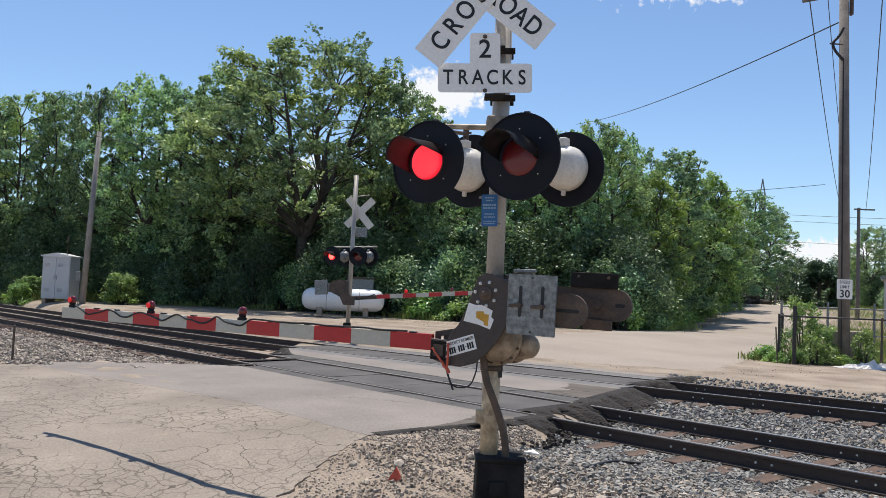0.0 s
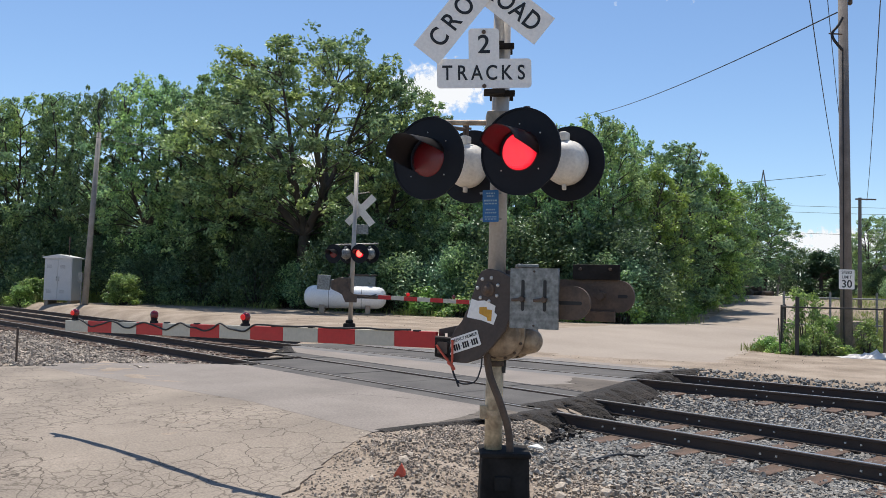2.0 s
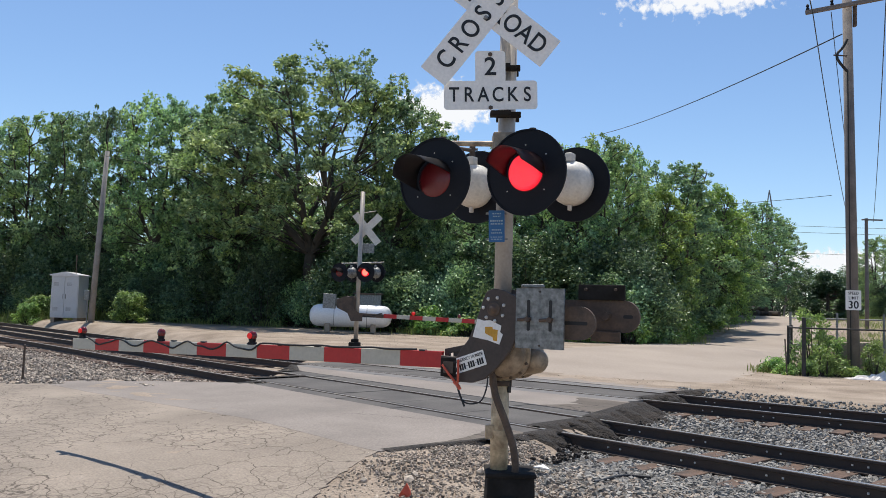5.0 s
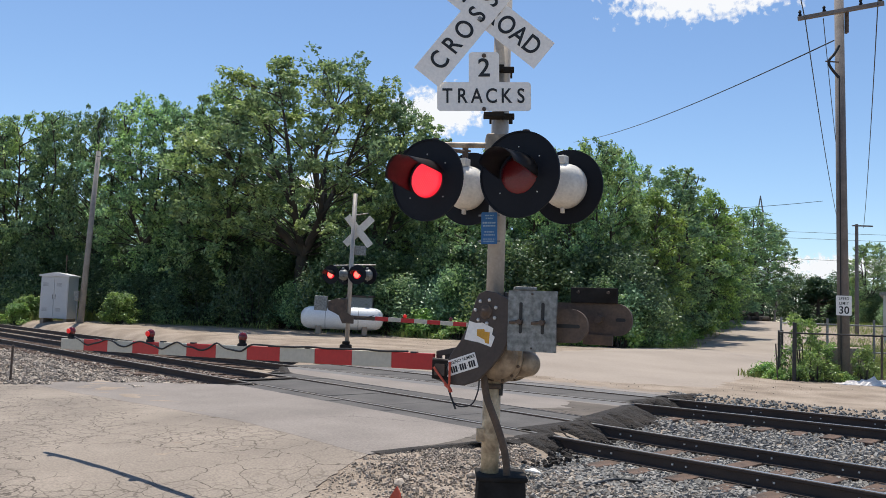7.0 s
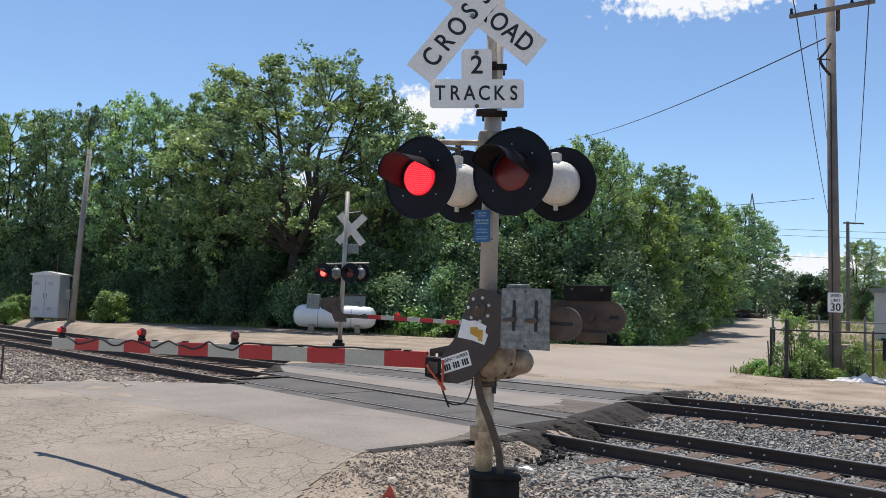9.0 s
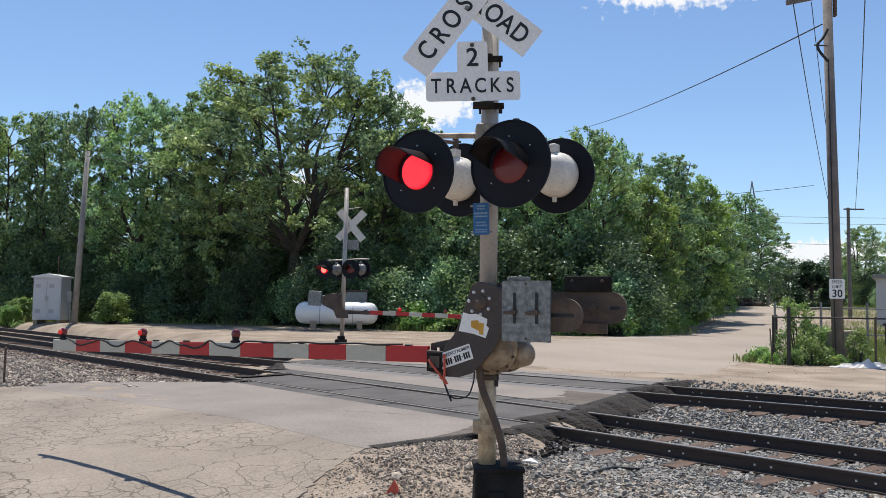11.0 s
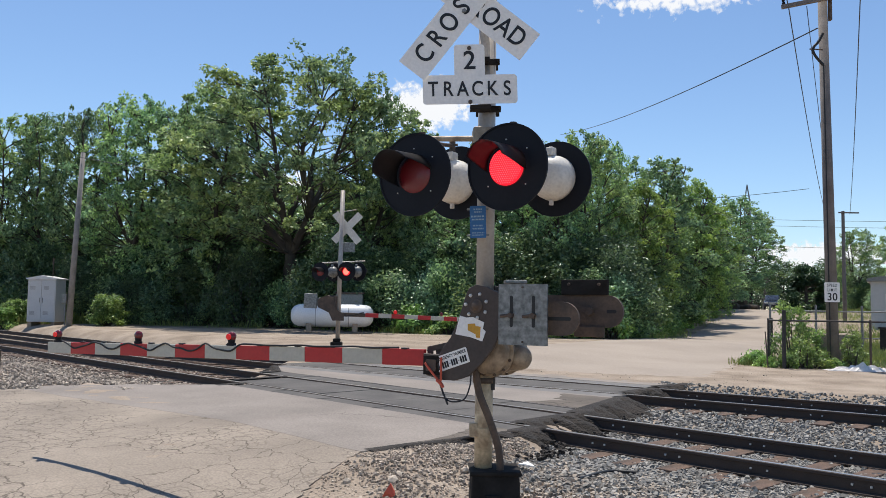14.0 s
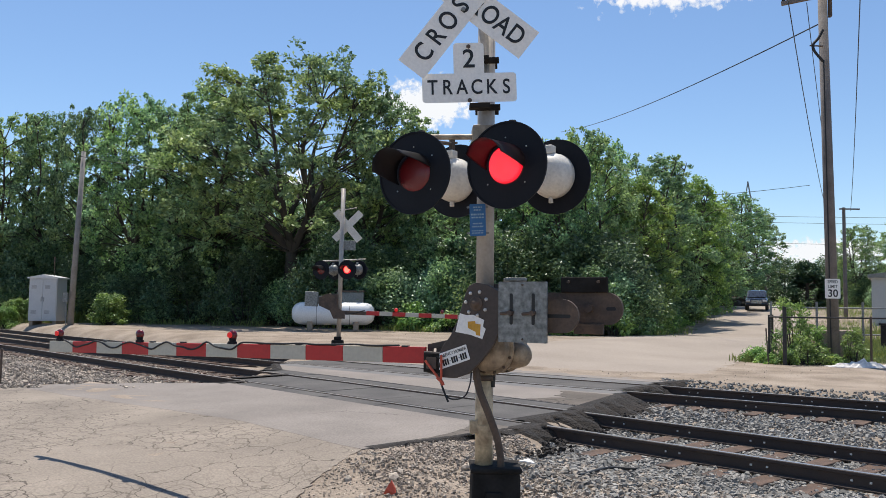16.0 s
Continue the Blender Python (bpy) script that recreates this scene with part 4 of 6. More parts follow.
# stickers on the side plate
bm = bmesh.new()
plate(bm, [(-0.20, -0.17), (-0.16, -0.02), (-0.10, -0.035), (-0.04, -0.03), (0.06, -0.07), (0.05, -0.12), (0.075, -0.14), (0.045, -0.22), (-0.06, -0.19)], -0.0185, -0.0165)
part("torn_sticker", bm, SIGN_WHITE, gate, "torn white paper sticker").matrix_basis = pose(0.012, 0, -0.06)
bm = bmesh.new()
plate(bm, [(-0.085, -0.085), (-0.02, -0.08), (-0.015, -0.10), (0.03, -0.105), (0.025, -0.195), (-0.01, -0.19), (-0.015, -0.165), (-0.085, -0.135)], -0.0205, -0.019)
part("yellow_sticker", bm, YELLOW, gate, "ragged yellow sticker").matrix_basis = pose(0.012, 0, -0.06)
tag = new("number_sticker")
tag.parent = gate
tag.matrix_basis = pose(-0.215, -0.0185, -0.435, 0, -19, 0)
bm = bmesh.new()
plate(bm, rounded(-0.155, 0.155, -0.062, 0.062, 0.008), -0.003, 0.0)
part("sticker_plate", bm, SIGN_WHITE, tag, "white sticker with a line of small capitals over a black number")
bm = bmesh.new()
for i in range(13):
    if i in (1, 5, 9):
        box(bm, -0.14 + i * 0.0215 + 0.004, -0.14 + i * 0.0215 + 0.014, -0.0045, -0.003, -0.024, -0.018)
    else:
        box(bm, -0.14 + i * 0.0215, -0.14 + i * 0.0215 + 0.016, -0.0045, -0.003, -0.046, 0.004)
tagged(part("writing", bm, SIGN_BLACK, tag), kind="stuff")
lettering("words", "EMERGENCY NUMBER", 0.036, SIGN_BLACK, tag, pose(0.0, -0.004, 0.034), 1.0, 0.82, 0.0006)

# counterweight plates
bm = bmesh.new()
plate(bm, rounded(0.214, 0.62, -0.295, 0.17, 0.006), -0.05, -0.03)
part("counterweight_plate", bm, GALV, gate, "spangled galvanised counterweight plate with two slots")
for sx in (0.325, 0.51):
    bm = bmesh.new()
    plate(bm, rounded(sx - 0.013, sx + 0.013, -0.16, 0.08, 0.012), -0.053, -0.049)
    part("slot", bm, SIGN_BLACK, gate)
    bm = bmesh.new()
    rod(bm, (sx - 0.085, -0.068, -0.078), (sx + 0.025, -0.068, -0.064), 0.012)
    rod(bm, (sx, -0.085, -0.07), (sx, -0.045, -0.07), 0.022, n=6)
    part("wing_bolt", bm, RUSTY, gate)
for z in (0.145, -0.27):
    bm = bmesh.new()
    hexbolt(bm, 0.42, -0.055, z, 0.009)
    part("bolt", bm, RUSTY, gate)


def link_plate(x0, x1, z0, z1, y0, slot):
    bm = bmesh.new()
    r = (z1 - z0) / 2
    zc = (z0 + z1) / 2
    plate(bm, [(x0, z0), *[(x1 - r + r * math.cos(radians(a)), zc + r * math.sin(radians(a))) for a in range(-90, 91, 15)], (x0, z1)], y0, y0 + 0.03)
    lk = part("counterweight_link", bm, RUSTY, gate)
    bm = bmesh.new()
    plate(bm, rounded(slot[0], slot[1], zc - 0.014, zc + 0.014, 0.013), y0 - 0.003, y0)
    part("slot", bm, SIGN_BLACK, gate)


link_plate(0.1, 0.842, -0.217, 0.037, 0.03, (0.55, 0.78))
link_plate(0.1, 1.052, -0.158, 0.095, 0.42, (0.92, 1.0))
bm = bmesh.new()
box(bm, 0.549, 0.939, 0.39, 0.42, 0.095, 0.217, 0.006)
part("rear_weight", bm, DARK_BOX, gate, "dark grey rear counterweight slab")
bm = bmesh.new()
box(bm, 0.66, 0.905, 0.39, 0.42, -0.233, -0.15, 0.006)
part("rear_weight", bm, RUSTY, gate, "rusty lower counterweight slab")
for bx, bz, br_ in ((0.79, -0.03, 0.035), (0.62, 0.18, 0.012), (0.87, 0.18, 0.012)):
    bm = bmesh.new()
    rod(bm, (bx, 0.365, bz), (bx, 0.42, bz), br_, n=6)
    part("bolt", bm, RUSTY, gate)

# striped arm
A0, A1 = Vector((-0.50, 0.04, -0.432)), Vector((-5.58, 0.06, -0.541))


def along(f):
    return A0.lerp(A1, f)


cuts = [i / 12 + 0.003 * math.sin(math.pi * i / 12) for i in range(13)]
tilt = math.degrees(math.atan2(A1.z - A0.z, -(A1.x - A0.x)))
for i in range(12):
    a, b = along(cuts[i]), along(cuts[i + 1])
    h = 0.068 - 0.006 * i / 11
    bm = bmesh.new()
    box(bm, -(a - b).length / 2 + 0.001, (a - b).length / 2 - 0.001, -0.017, 0.017, -h, h, 0.005)
    s = part("stripe", bm, RED if i % 2 == 0 else WHITE, gate)
    mid_p = (a + b) / 2
    s.matrix_basis = pose(mid_p.x, mid_p.y, mid_p.z, 0, tilt, 0)
lamp_at = (0.968, 0.70, 0.435)
gate_lits = []
for f in lamp_at:
    p = along(f) + Vector((0, 0, 0.064))
    bm = bmesh.new()
    box(bm, -0.045, 0.045, -0.02, 0.02, -0.004, 0.025, 0.006)
    rod(bm, (0, 0, 0.02), (0, 0, 0.055), 0.03, 0.038, 14)
    part("lamp_socket", bm, BLACK_PAINT, gate).matrix_basis = pose(*p)
    bm = bmesh.new()
    bmesh.ops.create_uvsphere(bm, u_segments=16, v_segments=10, radius=0.048, matrix=Matrix.Diagonal((1.05, 0.8, 1, 1)))
    part("lamp_glass", bm, GATE_LENS, gate, "round red gate lamp", True).matrix_basis = pose(p.x, p.y, p.z + 0.085)
    bm = bmesh.new()
    rod(bm, (0, 0, -0.0), (0, 0.014, -0.0), 0.028, n=14)
    lit = part("lamp_heart", bm, GATE_GLOW, gate, "glowing red lamp heart")
    lit.matrix_basis = pose(p.x, p.y - 0.02, p.z + 0.085)
    gate_lits.append((lit, p))
pts = []
for i in range(41):
    f = 0.95 - 0.90 * i / 40
    sag = (abs(math.sin(i * 0.62)) * 0.075 - 0.012 * math.sin(i * 2.3)) * (1 if i < 24 else 0.12)
    pts.append(along(f) + Vector((0, -0.022, 0.082 - sag)))
tube("lamp_cable", smooth_line(pts, 3), 0.009, RUBBER, gate)
for f in (0.04, 0.11, 0.19, 0.27, 0.36, 0.44, 0.57, 0.66, 0.81, 0.88):
    p = along(f)
    bm = bmesh.new()
    box(bm, p.x - 0.03, p.x + 0.03, p.y - 0.02, p.y + 0.02, p.z + 0.064, p.z + 0.078, 0.003)
    part("cable_clip", bm, RUBBER, gate)
tube("strap", smooth_line([(-0.46, -0.035, -0.47), (-0.37, -0.04, -0.56), (-0.31, -0.04, -0.61), (-0.30, -0.045, -0.52), (-0.305, -0.04, -0.42)]), 0.010, ORANGE, gate)
tube("strap", smooth_line([(-0.34, -0.04, -0.60), (-0.30, -0.04, -0.63), (-0.285, -0.035, -0.66)]), 0.014, ORANGE, gate)
tube("loose_wire", smooth_line([(-0.31, -0.03, -0.62), (-0.28, -0.03, -0.72), (-0.21, -0.03, -0.765), (-0.10, -0.02, -0.74), (-0.06, 0.0, -0.64), (-0.06, 0.02, -0.55)]), 0.006, RUBBER, gate)
tube("loose_wire", smooth_line([(-0.32, -0.03, -0.62), (-0.28, -0.04, -0.70), (-0.235, -0.04, -0.79)]), 0.008, RUBBER, gate)

# ---- the signal across the tracks ----
far = thing("crossing_signal", pose(-20.72, 15.12, 0.258, 0, 0, YAW), "railroad crossing signal seen from behind with its gate lowered", "railroad signal", "crossing signals")
bm = bmesh.new()
rod(bm, (0.05, 0, 0.0), (0.12, 0, 4.9), 0.068, 0.068, 20)
part("mast", bm, MAST_PAINT, far, "silver round steel mast", True)
bm = bmesh.new()
box(bm, -0.15, 0.20, -0.16, 0.16, -0.05, 0.20, 0.03)
box(bm, -0.08, 0.14, -0.10, 0.10, 0.2, 0.30, 0.02)
part("junction_base", bm, DARK_BOX, far)
cbf = new("crossbuck")
cbf.parent = far
cbf.matrix_basis = pose(0.26, 0.12, 3.74)
for ang in (46, -50):
    bm = bmesh.new()
    blade(bm, 1.22, 0.225, 0.02)
    part("blade", bm, BARE_ALU, cbf, "bare metal back of a crossbuck blade").matrix_basis = pose(0, 0.012 if ang > 0 else -0.012, 0, 0, -ang, 0) @ Matrix.Diagonal((0.97, 1, 1, 1))
bm = bmesh.new()
box(bm, 0.05, 0.52, 0.10, 0.13, 2.98, 3.28, 0.01)
part("track_count_sign", bm, GALV, far, "grey back of the track-count sign")
bm = bmesh.new()
rod(bm, (-0.55, 0.05, 2.62), (0.85, 0.05, 2.70), 0.022)
part("crossarm", bm, MAST_PAINT, far)
bm = bmesh.new()
rod(bm, (0.10, 0.0, 4.22), (0.55, 0.0, 4.30), 0.015)
part("stub_arm", bm, MAST_PAINT, far)
fl, flit_l = lamp_head(far, -0.50, -0.20, 2.34, -24, small=True, shell=GALV)
fr, flit_r = lamp_head(far, 0.31, -0.25, 2.36, -14, small=True, shell=GALV)
fb, _ = lamp_head(far, 0.62, 0.30, 2.38, 150, False, shell=GALV)
fb2, _ = lamp_head(far, -0.15, 0.40, 2.36, 150, False, shell=GALV)
for h in (fl, fr, fb, fb2):
    h.scale = (0.86, 0.86, 0.86)
bm = bmesh.new()
box(bm, -0.30, 0.02, -0.12, 0.2, 1.10, 1.62, 0.05)
plate(bm, [(-0.55, 1.50), (-0.30, 1.62), (-0.10, 1.55), (0.0, 1.2), (0.25, 1.05), (0.25, 0.85), (-0.10, 0.85), (-0.22, 1.10), (-0.55, 1.25)], -0.16, -0.12)
part("mechanism_housing", bm, RUSTY, far)
fgate = new("gate_arm")
fgate.parent = far
fgate["label"] = "red and white striped gate arm lowered over the far lane"
FAR_REST = pose(-0.05, 0.05, 1.25)
fgate.matrix_basis = FAR_REST
bm = bmesh.new()
box(bm, 0.0, 0.95, -0.02, 0.02, -0.26, -0.14, 0.02)
part("arm_root", bm, RUSTY, fgate)
bm = bmesh.new()
box(bm, -0.95, -0.55, -0.16, -0.05, -0.05, 0.40, 0.015)
box(bm, -0.60, 0.0, -0.10, -0.04, 0.02, 0.28, 0.01)
part("counterweight", bm, GALV, fgate, "galvanised counterweights on the gate's short end")
for i in range(11):
    bm = bmesh.new()
    box(bm, 0.95 + i * 0.405, 0.95 + (i + 1) * 0.405 - 0.002, -0.017, 0.017, -0.255, -0.125, 0.005)
    part("stripe", bm, RED if i % 2 == 0 else WHITE, fgate)
for i, q in enumerate((1.87, 3.3, 5.2)):
    bm = bmesh.new()
    bmesh.ops.create_uvsphere(bm, u_segments=12, v_segments=8, radius=0.06, matrix=Matrix.Translation((q, 0, -0.06)))
    part("lamp_glass", bm, GATE_LENS if i else GATE_GLOW, fgate, "red gate lamp", True)
tube("stay_wire", smooth_line([(-0.05, 0.0, 0.05), (0.3, -0.03, -0.25), (0.9, -0.03, -0.11)]), 0.015, RUBBER, fgate)


# ---- woods ----
def leaf_cloud(centres, radii, count, size, r, flat=0.75):
    """Leaves scattered through the outer part of round clumps: vertices and faces of small bent blades."""
    n = len(centres)
    which = np.repeat(np.arange(n), count)
    m = len(which)
    d = r.normal(size=(m, 3))
    d /= np.linalg.norm(d, axis=1)[:, None]
    rad = radii[which] * (0.2 + 0.9 * r.uniform(0, 1, m) ** 0.6 + 0.7 * r.uniform(0, 1, m) ** 7)
    p = centres[which] + d * rad[:, None] * np.array([1, 1, flat])
    up = d * 0.5 + r.normal(0, 0.8, (m, 3)) + np.array([0, 0, 0.7])
    up /= np.linalg.norm(up, axis=1)[:, None]
    a = np.cross(up, r.normal(size=(m, 3)))
    a /= np.linalg.norm(a, axis=1)[:, None] + 1e-9
    b = np.cross(up, a)
    s = size * r.uniform(0.6, 1.35, m)[:, None]
    v = np.stack([p - a * s, p + b * s * 0.55 + up * s * 0.15, p + a * s, p - b * s * 0.55 + up * s * 0.15], 1).reshape(-1, 3)
    f = np.arange(4 * m).reshape(m, 4)
    return v, f


def limb(vs, fs, pts, radii, sides=7):
    base = len(vs)
    for i, (p, rr) in enumerate(zip(pts, radii)):
        d = (pts[min(i + 1, len(pts) - 1)] - pts[max(i - 1, 0)]).normalized()
        a = d.orthogonal().normalized()
        b = d.cross(a)
        for k in range(sides):
            q = 2 * math.pi * k / sides
            vs.append(tuple(p + (a * math.cos(q) + b * math.sin(q)) * rr))
        if i:
            o = base + (i - 1) * sides
            for k in range(sides):
                fs.append((o + k, o + (k + 1) % sides, o + sides + (k + 1) % sides, o + sides + k))


def tree(name, seed, h, r, leaf, label, low=0.25, lobes=26, count=520, size=0.17, trunk=0.2, fork=0.32, forks=3, dome=False, tags=("tree", "trees of the woods")):
    """A broad-leaved tree: a forked tapered trunk, bent limbs that carry small sprays of leaves, with gaps between."""
    rr = random.Random(seed)
    ob = thing(name, pose(0, 0, 0), label, *tags)
    vs, fs, clumps, rads = [], [], [], []
    lean = Vector((rr.uniform(-0.4, 0.4), rr.uniform(-0.4, 0.4), 0))
    crotch = Vector((lean.x * 0.4, lean.y * 0.4, h * fork))
    limb(vs, fs, smooth_line([(0, 0, -0.2), (lean.x * 0.1, lean.y * 0.2, h * fork * 0.5), crotch], 4), [trunk * (1.25 - 0.4 * i / 8) for i in range(9)], 9)
    mains = []
    for k in range(forks):
        q = 2 * math.pi * (k + rr.uniform(0, 0.6)) / forks
        out = r * (rr.uniform(0.3, 0.8) if dome else 0.42)
        top = Vector((math.cos(q) * out, math.sin(q) * out, h * (0.93 - 0.28 * out / r if dome else rr.uniform(0.74, 0.92))))
        side = Vector((-math.sin(q), math.cos(q), 0)) * rr.uniform(-0.08, 0.08) * r
        line = smooth_line([crotch, crotch.lerp(top, 0.3) + Vector((math.cos(q), math.sin(q), 0)) * r * (0.03 if dome else 0.12) + side, crotch.lerp(top, 0.66) - side, top], 5)
        limb(vs, fs, line, [trunk * 0.62 * (1 - 0.85 * i / (len(line) - 1)) + 0.01 for i in range(len(line))], 7)
        mains.append(line)
    for i in range(lobes):
        f = (i + rr.uniform(0.1, 0.9)) / lobes
        z = h * (low + (0.97 - low) * f)
        t = (z / h - low) / (1 - low)
        if dome:
            wide = r * math.sin(math.pi * (0.20 + 0.77 * t)) ** 0.5
        else:
            wide = r * (0.06 + (0.66 + 0.34 * min(1, t / 0.45)) * math.sqrt(max(0, 1 - t ** 2.1)))
        q = i * 2.4 + rr.uniform(-0.5, 0.5)
        d = wide * math.sqrt(rr.uniform(0.22 if dome else 0.08, 1.0)) * rr.uniform(0.85, 1.12)
        c = Vector((lean.x * t + d * math.cos(q), lean.y * t + d * math.sin(q), z))
        line = min(mains, key=lambda ln: min((p - c).length for p in ln))
        cand = [p for p in line if p.z < c.z - 0.35 * math.hypot(p.x - c.x, p.y - c.y)] or [line[0]]
        start = min(cand, key=lambda p: (p - c).length)
        path = smooth_line([start, start.lerp(c, 0.5) + Vector((rr.uniform(-0.3, 0.3), rr.uniform(-0.3, 0.3), rr.uniform(-0.1, 0.5))), c], 4)
        limb(vs, fs, path, [trunk * (0.11 if dome else 0.2) * (1 - 0.85 * j / (len(path) - 1)) + 0.008 for j in range(len(path))], 5)
        big = rr.uniform(0.42, 0.85)
        for j in range(7):
            v = Vector((rr.gauss(0, 1), rr.gauss(0, 1), rr.gauss(0, 0.6))).normalized() * big * rr.uniform(0.4, 1.25)
            clumps.append(c + v)
            rads.append(big * rr.uniform(0.28, 0.62))
            limb(vs, fs, [path[-2], c + v], [0.016, 0.005], 3)
    bulk("trunk", vs, fs, BARK, ob, True)
    v, f = leaf_cloud(np.array([tuple(c) for c in clumps]), np.array(rads), count // 7, size, np.random.default_rng(seed), 0.7)
    bulk("crown", v.tolist(), f.tolist(), leaf, ob)
    return ob


def bush(name, seed, h, r, leaf, label, count=250, size=0.08, n=40, tags=("bush", "undergrowth along the woods")):
    """A dense shrub with leaves to the ground, on thin stems."""
    rr = random.Random(seed)
    ob = thing(name, pose(0, 0, 0), label, *tags)
    vs, fs, cl, rad = [], [], [], []
    for i in range(n):
        t = (i + 0.5) / n
        q = i * 2.4 + rr.uniform(-0.4, 0.4)
        d = r * math.sqrt(rr.uniform(0, 1)) * (1.0 - 0.5 * t)
        c = Vector((d * math.cos(q), d * math.sin(q), h * (0.12 + 0.8 * t)))
        limb(vs, fs, smooth_line([(c.x * 0.25, c.y * 0.25, -0.1), (c.x * 0.7, c.y * 0.7, c.z * 0.5), c], 3), [0.035 * (1 - 0.13 * j) for j in range(7)], 4)
        cl.append(tuple(c))
        rad.append(r * rr.uniform(0.15, 0.36))
    bulk("stem", vs, fs, BARK, ob, True)
    v, f = leaf_cloud(np.array(cl), np.array(rad), count, size, np.random.default_rng(seed), 0.9)
    bulk("crown", v.tolist(), f.tolist(), leaf, ob)
    return ob


def place(ob, x, y, turn, s=(1, 1, 1), sink=0.0, copy=True):
    o = copy_thing(ob, pose(x, y, ground_z(x, y) - sink, 0, 0, turn)) if copy else ob
    o.matrix_basis = pose(x, y, ground_z(x, y) - sink, 0, 0, turn)
    o.scale = s
    return o


LABELS = ("tall leafy deciduous tree with a dense dark crown", "tall broad tree with open limbs and bright leaf clumps", "slender green tree with a light airy crown", "round bushy tree with yellow-green leaves")
kinds = [tree("tree", 31, 14, 4.6, LEAF_DARK, LABELS[0], 0.14, 120, 196, 0.115), tree("tree", 32, 14.5, 6.4, LEAF, LABELS[1], 0.34, 155, 217, 0.115, 0.34, 0.27, 7, True),
         tree("tree", 33, 13, 4.2, LEAF, LABELS[2], 0.18, 110, 182, 0.11, forks=4), tree("tree", 34, 11, 4.2, LEAF_BUSH, LABELS[3], 0.08, 120, 196, 0.11),
         tree("tree", 35, 14, 4.4, LEAF_DARK, LABELS[0], 0.10, 120, 196, 0.115, forks=4)]
used = set()
rw = random.Random(77)
TALL = [(-58.8, 13.0, 12.9, 5.0, 0), (-55.5, 15.1, 13.1, 4.5, 2), (-52.8, 16.6, 13.2, 4.0, 4), (-50.2, 17.9, 13.4, 3.2, 0), (-47.2, 19.7, 13.7, 4.6, 2),
        (-44.4, 21.2, 12.9, 4.2, 4), (-41.3, 22.0, 13.9, 5.0, 2), (-37.2, 23.9, 14.7, 8.3, 1), (-34.9, 27.5, 13.4, 4.2, 2), (-34.3, 30.6, 11.6, 3.0, 4)]
TALL_EAST = [(-30.6, 30.8, 10.2, 4.0, 0), (-27.7, 31.0, 9.6, 4.0, 4), (-25.6, 31.6, 9.8, 3.6, 2), (-25.1, 33.6, 10.6, 3.4, 2), (-26.7, 37.5, 10.9, 2.8, 2),
             (-25.4, 38.4, 8.6, 3.6, 3), (-27.3, 44.2, 11.0, 4.4, 4), (-28.7, 50.1, 10.3, 4.2, 3), (-34.4, 61.8, 10.4, 4.6, 4), (-39.4, 71.2, 11.0, 4.2, 4), (-42.6, 77.4, 11.4, 3.8, 2),
             (-53.6, 105.2, 17.0, 7.2, 4), (-55.2, 113.3, 15.6, 6.4, 0)]
SIZE = ((14, 4.6), (14.5, 6.4), (13, 4.2), (11, 4.2), (14, 4.4))
for x, y, h, r, k in [(x * 1.07, y * 1.07, 1.6 + (h - 1.6) * 1.07, r * 1.07, k) for x, y, h, r, k in TALL] + TALL_EAST:
    g = ground_z(x, y)
    s = ((r / SIZE[k][1]) * 0.80, (r / SIZE[k][1]) * 0.80, (h - g) / SIZE[k][0])
    place(kinds[k], x, y, rw.uniform(0, 360), s, 0.05, k in used)
    used.add(k)
# a second row behind closes the view through the woods
for i in range(17):
    f = i / 16
    x, y = -66 + 33 * f, 24 + 17 * f + rw.uniform(-2, 2)
    k = (0, 4)[i % 2]
    s = rw.uniform(0.62, 0.74)
    place(kinds[k], x, y, rw.uniform(0, 360), (0.95, 0.95, s), 0.05)
for i in range(7):
    f = i / 6
    x, y = -31 - 12 * f, 47 + 32 * f
    place(kinds[(0, 4)[i % 2]], x, y, rw.uniform(0, 360), (0.85, 0.85, rw.uniform(0.52, 0.62)), 0.05)

# the first and third shrubs carry the wood's shade in their leaf colour
BUSHES = [bush("bush", 51, 4.4, 2.4, LEAF_SHADED, "green shrub at the wood's edge with shade put into its leaf colour"), bush("bush", 52, 3.2, 2.0, LEAF_DARK, "leafy green shrub at the wood's edge"),
          bush("bush", 53, 5.4, 2.3, LEAF_SHADED, "tall sapling thicket at the wood's edge with shade put into its leaf colour"), bush("bush", 54, 1.5, 1.3, LEAF_BUSH, "low bright green weeds at the wood's edge", 90, 0.10, 20)]
EDGE = [(-62.5, 11.9), (-56.2, 14.3), (-45.2, 20.4), (-34.9, 25.2), (-28.0, 27.0), (-22.9, 28.6), (-21.0, 30.4), (-24.6, 39.0), (-30.9, 53.0), (-39.0, 70.6)]
used = set()


def edge_at(s):
    """A place s metres along the wood's edge, and the direction into the wood."""
    for a, b in zip(EDGE, EDGE[1:]):
        d = math.dist(a, b)
        if s <= d:
            dx, dy = (b[0] - a[0]) / d, (b[1] - a[1]) / d
            return a[0] + dx * s, a[1] + dy * s, -dy, dx
        s -= d
    return None


